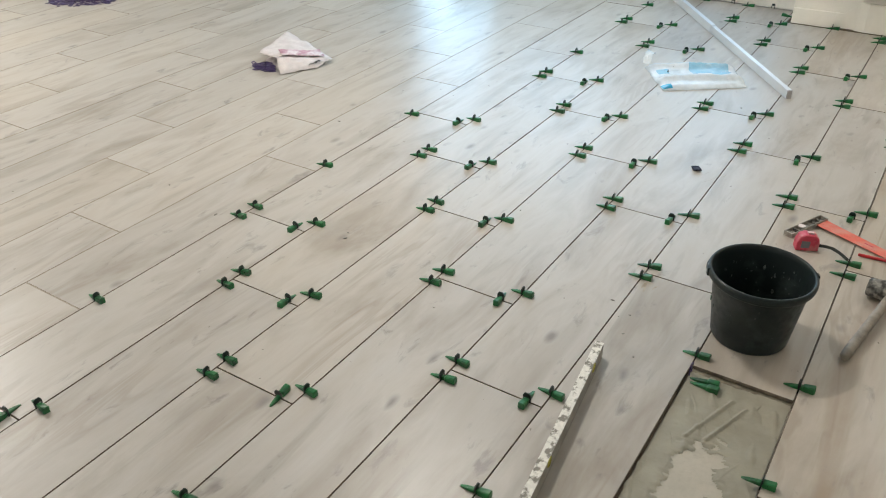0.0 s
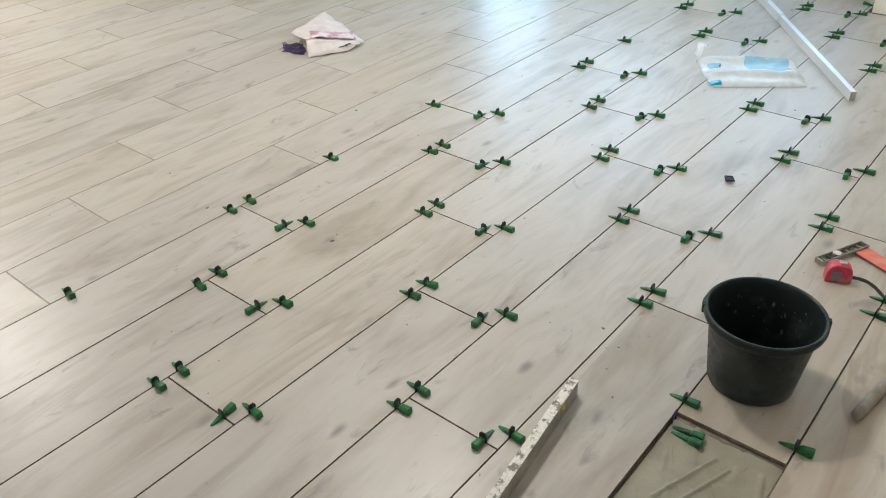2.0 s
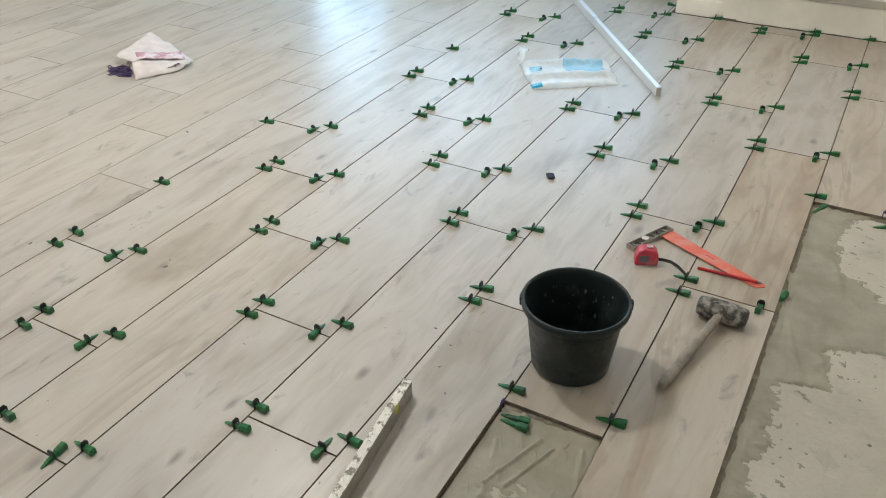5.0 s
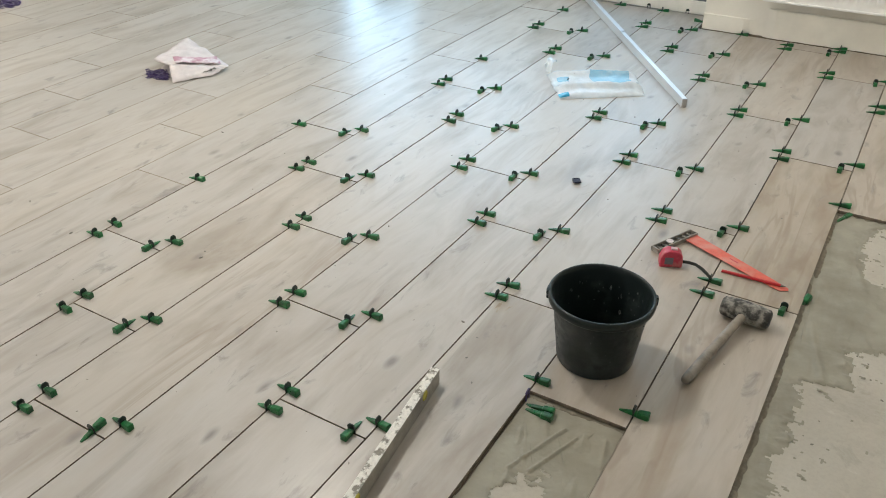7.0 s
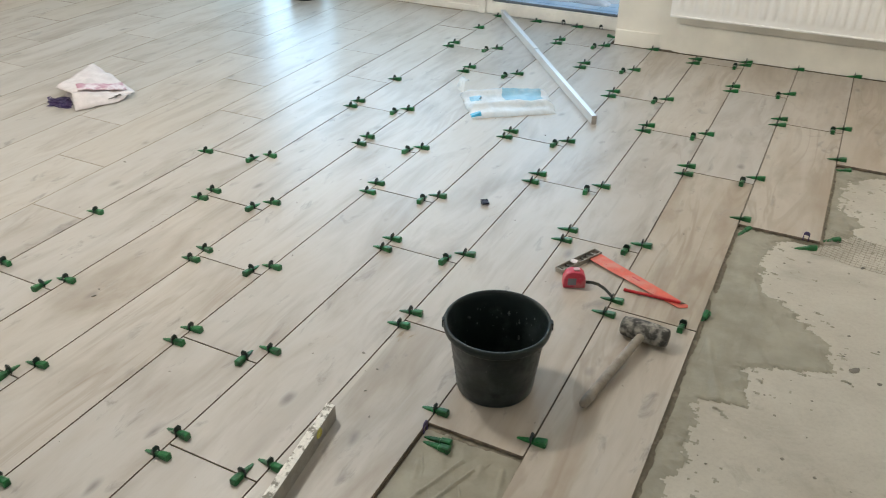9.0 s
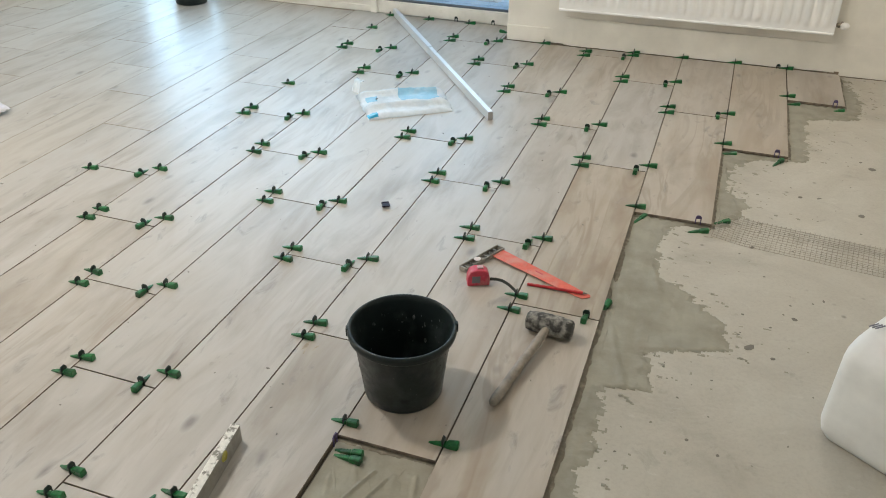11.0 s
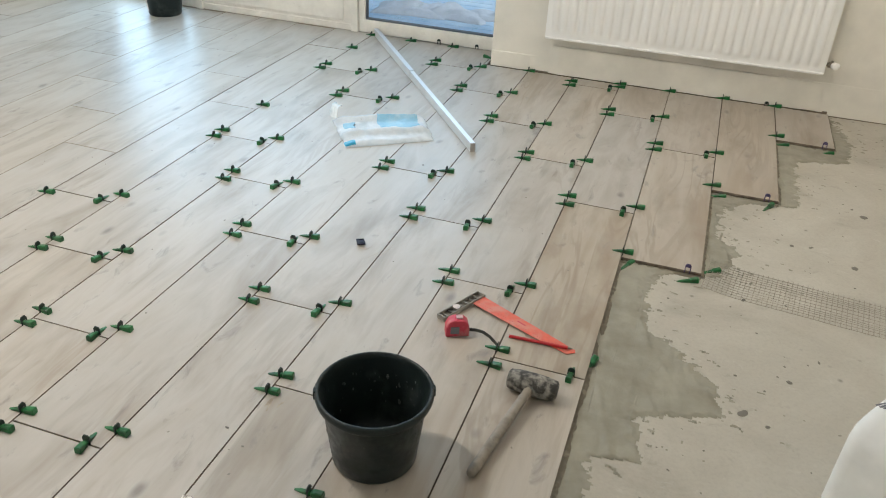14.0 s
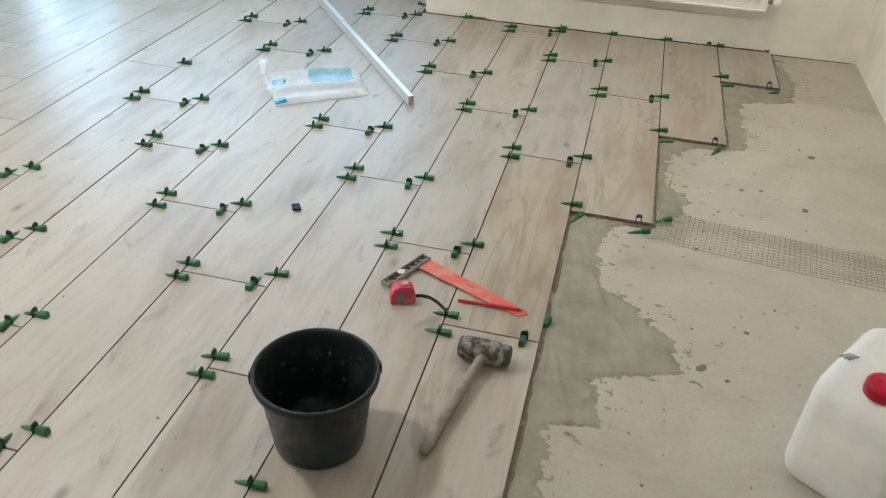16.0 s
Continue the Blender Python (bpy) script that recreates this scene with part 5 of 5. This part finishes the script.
def spatter():
    rnd = random.Random(12)
    bm = bmesh.new()
    spots = [(2.287, -0.764, 0.021), (2.709, 0.326, 0.016), (2.797, 0.838, 0.020), (2.549, 0.437, 0.012), (2.36, -0.80, 0.009), (2.43, -0.55, 0.010), (2.28, -0.1, 0.011), (2.53, -0.40, 0.008), (2.47, 0.42, 0.012), (2.75, 0.9, 0.010)]
    for k in range(90):
        y = rnd.uniform(-1.4, 2.0)
        spots.append((edge_x(y) + rnd.random() ** 2 * 0.6 + 0.02, y, rnd.uniform(0.002, 0.006)))
    for x, y, s in spots:
        if y > wall_y(x) - 0.03 or x > RIGHT - 0.03:
            continue
        mid = bm.verts.new((x, y, SUB + min(0.004, 0.35 * s)))
        q, a0 = rnd.uniform(0.5, 1.0), rnd.uniform(0, 3)
        ring = []
        for j in range(10):
            a = 2 * math.pi * j / 10
            r = s * rnd.uniform(0.75, 1.2)
            px, py = r * math.cos(a), r * q * math.sin(a)
            ring.append(bm.verts.new((x + px * math.cos(a0) - py * math.sin(a0), y + px * math.sin(a0) + py * math.cos(a0), SUB + 0.0006)))
        for j in range(10):
            bm.faces.new((mid, ring[j], ring[(j + 1) % 10]))
    ob = part("mortar_spatter", bm, plain("dark_mortar_spatter", (0.20, 0.185, 0.155), 0.85), None, "", True)
    return tagged(ob, "dark dried mortar drops scattered over bare concrete", "mortar drops", "", "stuff")


spatter()


def netting():
    """A strip of glass-fibre mesh bedded in the concrete, loose at its free end."""
    bm = bmesh.new()
    def strand(p, q, r=0.0010, steps=1):
        last = None
        for k in range(steps + 1):
            f = k / steps
            c = Vector(p).lerp(Vector(q), f)
            if c.x < 0.10:
                c.z += (0.10 - c.x) * 0.12 + 0.008 * max(0, noise.noise(c * 30)) * (0.10 - c.x) / 0.10
            else:
                c.z -= 0.0020 * max(0.0, 0.30 + noise.noise(Vector((c.x * 7, c.y * 9, 2))))
            d = (Vector(q) - Vector(p)).normalized()
            s = Vector((-d.y, d.x, 0)) * r
            ring = [bm.verts.new(c - s), bm.verts.new(c + Vector((0, 0, 0.0011))), bm.verts.new(c + s)]
            if last:
                bm.faces.new((last[0], last[1], ring[1], ring[0]))
                bm.faces.new((last[1], last[2], ring[2], ring[1]))
            last = ring
    pitch, long, wide = 0.0185, 1.02, 0.235
    for k in range(int(wide / pitch) + 1):
        y = k * pitch
        strand((0.0, y, 0), (long, y + 0.012 * math.sin(k), 0), steps=24)
    for k in range(int(long / pitch) + 1):
        x = k * pitch
        strand((x, 0.0, 0), (x + 0.004, wide, 0), steps=12)
    ob = part("mesh_strip", bm, NETTING)
    ob.matrix_basis = pose(2.122, -0.085, SUB + 0.0012, 0, 0, -6.5)
    return tagged(ob, "grey glass-fibre mesh strip lying on the concrete", "mesh strip", "", "stuff")


netting()


# ---- planks of the floor ----
def plank_mesh(wide, long):
    """One wood-look tile with its corner at the origin and a softly worn top edge."""
    bm = bmesh.new()
    t, e = 0.0105, 0.0008
    def ring(i, z):
        return [bm.verts.new(p) for p in ((i, i, z), (wide - i, i, z), (wide - i, long - i, z), (i, long - i, z))]
    a, b, c = ring(0, -t), ring(0, -e * 0.7), ring(e, 0.0)
    for p, q in ((a, b), (b, c)):
        for k in range(4):
            bm.faces.new((p[k], p[(k + 1) % 4], q[(k + 1) % 4], q[k]))
    for f in bm.faces:
        f.material_index = 1
    bm.faces.new(c)
    bm.faces.new(a[::-1])
    me = mesh_of("plank", bm, TILE)
    me.materials.append(TILE_SIDE)
    return me


floor = thing("floor", pose(0, 0, 0), "pale wood-look porcelain planks laid in a one-third stagger", "", "", "structure")
plank_rng = random.Random(8)
for col in range(-18, 9):
    wide = seam(col + 1) - seam(col) - GAP
    full = plank_mesh(wide, L - 1.1 * GAP)
    for n in range(-12, 8):
        y0 = joint_y(col, n)
        y1 = joint_y(col, n + 1) + (0.4 if col == 7 else 0.0)
        if col == 7 and y0 > 1.5:
            continue
        top = DOOR_Y - 0.028 if col <= 2 else wall_y(col * W) - 0.020
        if col == 2:
            top = wall_y(WX) - 0.016
        if col < -9:
            top = 2.23
        low = max(y0, BACK + 0.01)
        high = min(y1, top)
        if high - low < 0.03 or y0 < first_row(col) - 0.01 and col >= 4:
            continue
        me = full if abs(high - low - L) < 1e-6 else plank_mesh(wide, high - low - 1.1 * GAP)
        # the browner print, on the last planks laid
        if col >= 6 or col == 5 and y0 < 0 or col == 4 and y0 < -1 or col >= 3 and y0 > 0.7:
            me = plank_mesh(wide, high - low - 1.1 * GAP)
            me.materials[0] = TILE_BROWN
        p = new("plank", me)
        p.parent = floor
        p.matrix_basis = pose(seam(col) + GAP / 2, low + 0.55 * GAP, plank_rng.uniform(-0.0005, 0.0004))
# sliver of plank in the recess beside the wall corner
p = new("plank", plank_mesh(0.625 - 0.604 - GAP, DOOR_Y - 0.028 - wall_y(WX)))
p.parent = floor
p.matrix_basis = pose(2 * W + GAP / 2, wall_y(WX) - 0.006, 0)
part("bedding", boxed(LEFT, 4 * W + 0.0, BACK, DOOR_Y - 0.03, SUB - 0.003, -0.0112), BED, floor, "dark adhesive bed under the planks")
for x0, x1, y0, y1 in ((seam(4), seam(5), -1.598, 2.12), (seam(5), seam(6), -1.998, 2.13), (seam(6), seam(7), 0.002, 2.14), (seam(7), seam(8), 0.802, 2.15), (seam(8), seam(9), 1.602, 2.16)):
    part("bedding", boxed(x0 + 0.0005, x1 - 0.003, y0 + 0.004, y1, SUB - 0.003, -0.0112), BED, floor)
part("grout", boxed(LEFT, -2 * W - 0.004, BACK, 2.43, -0.0112, -0.0007), GROUT, floor, "brown grout filling the joints of finished planks")
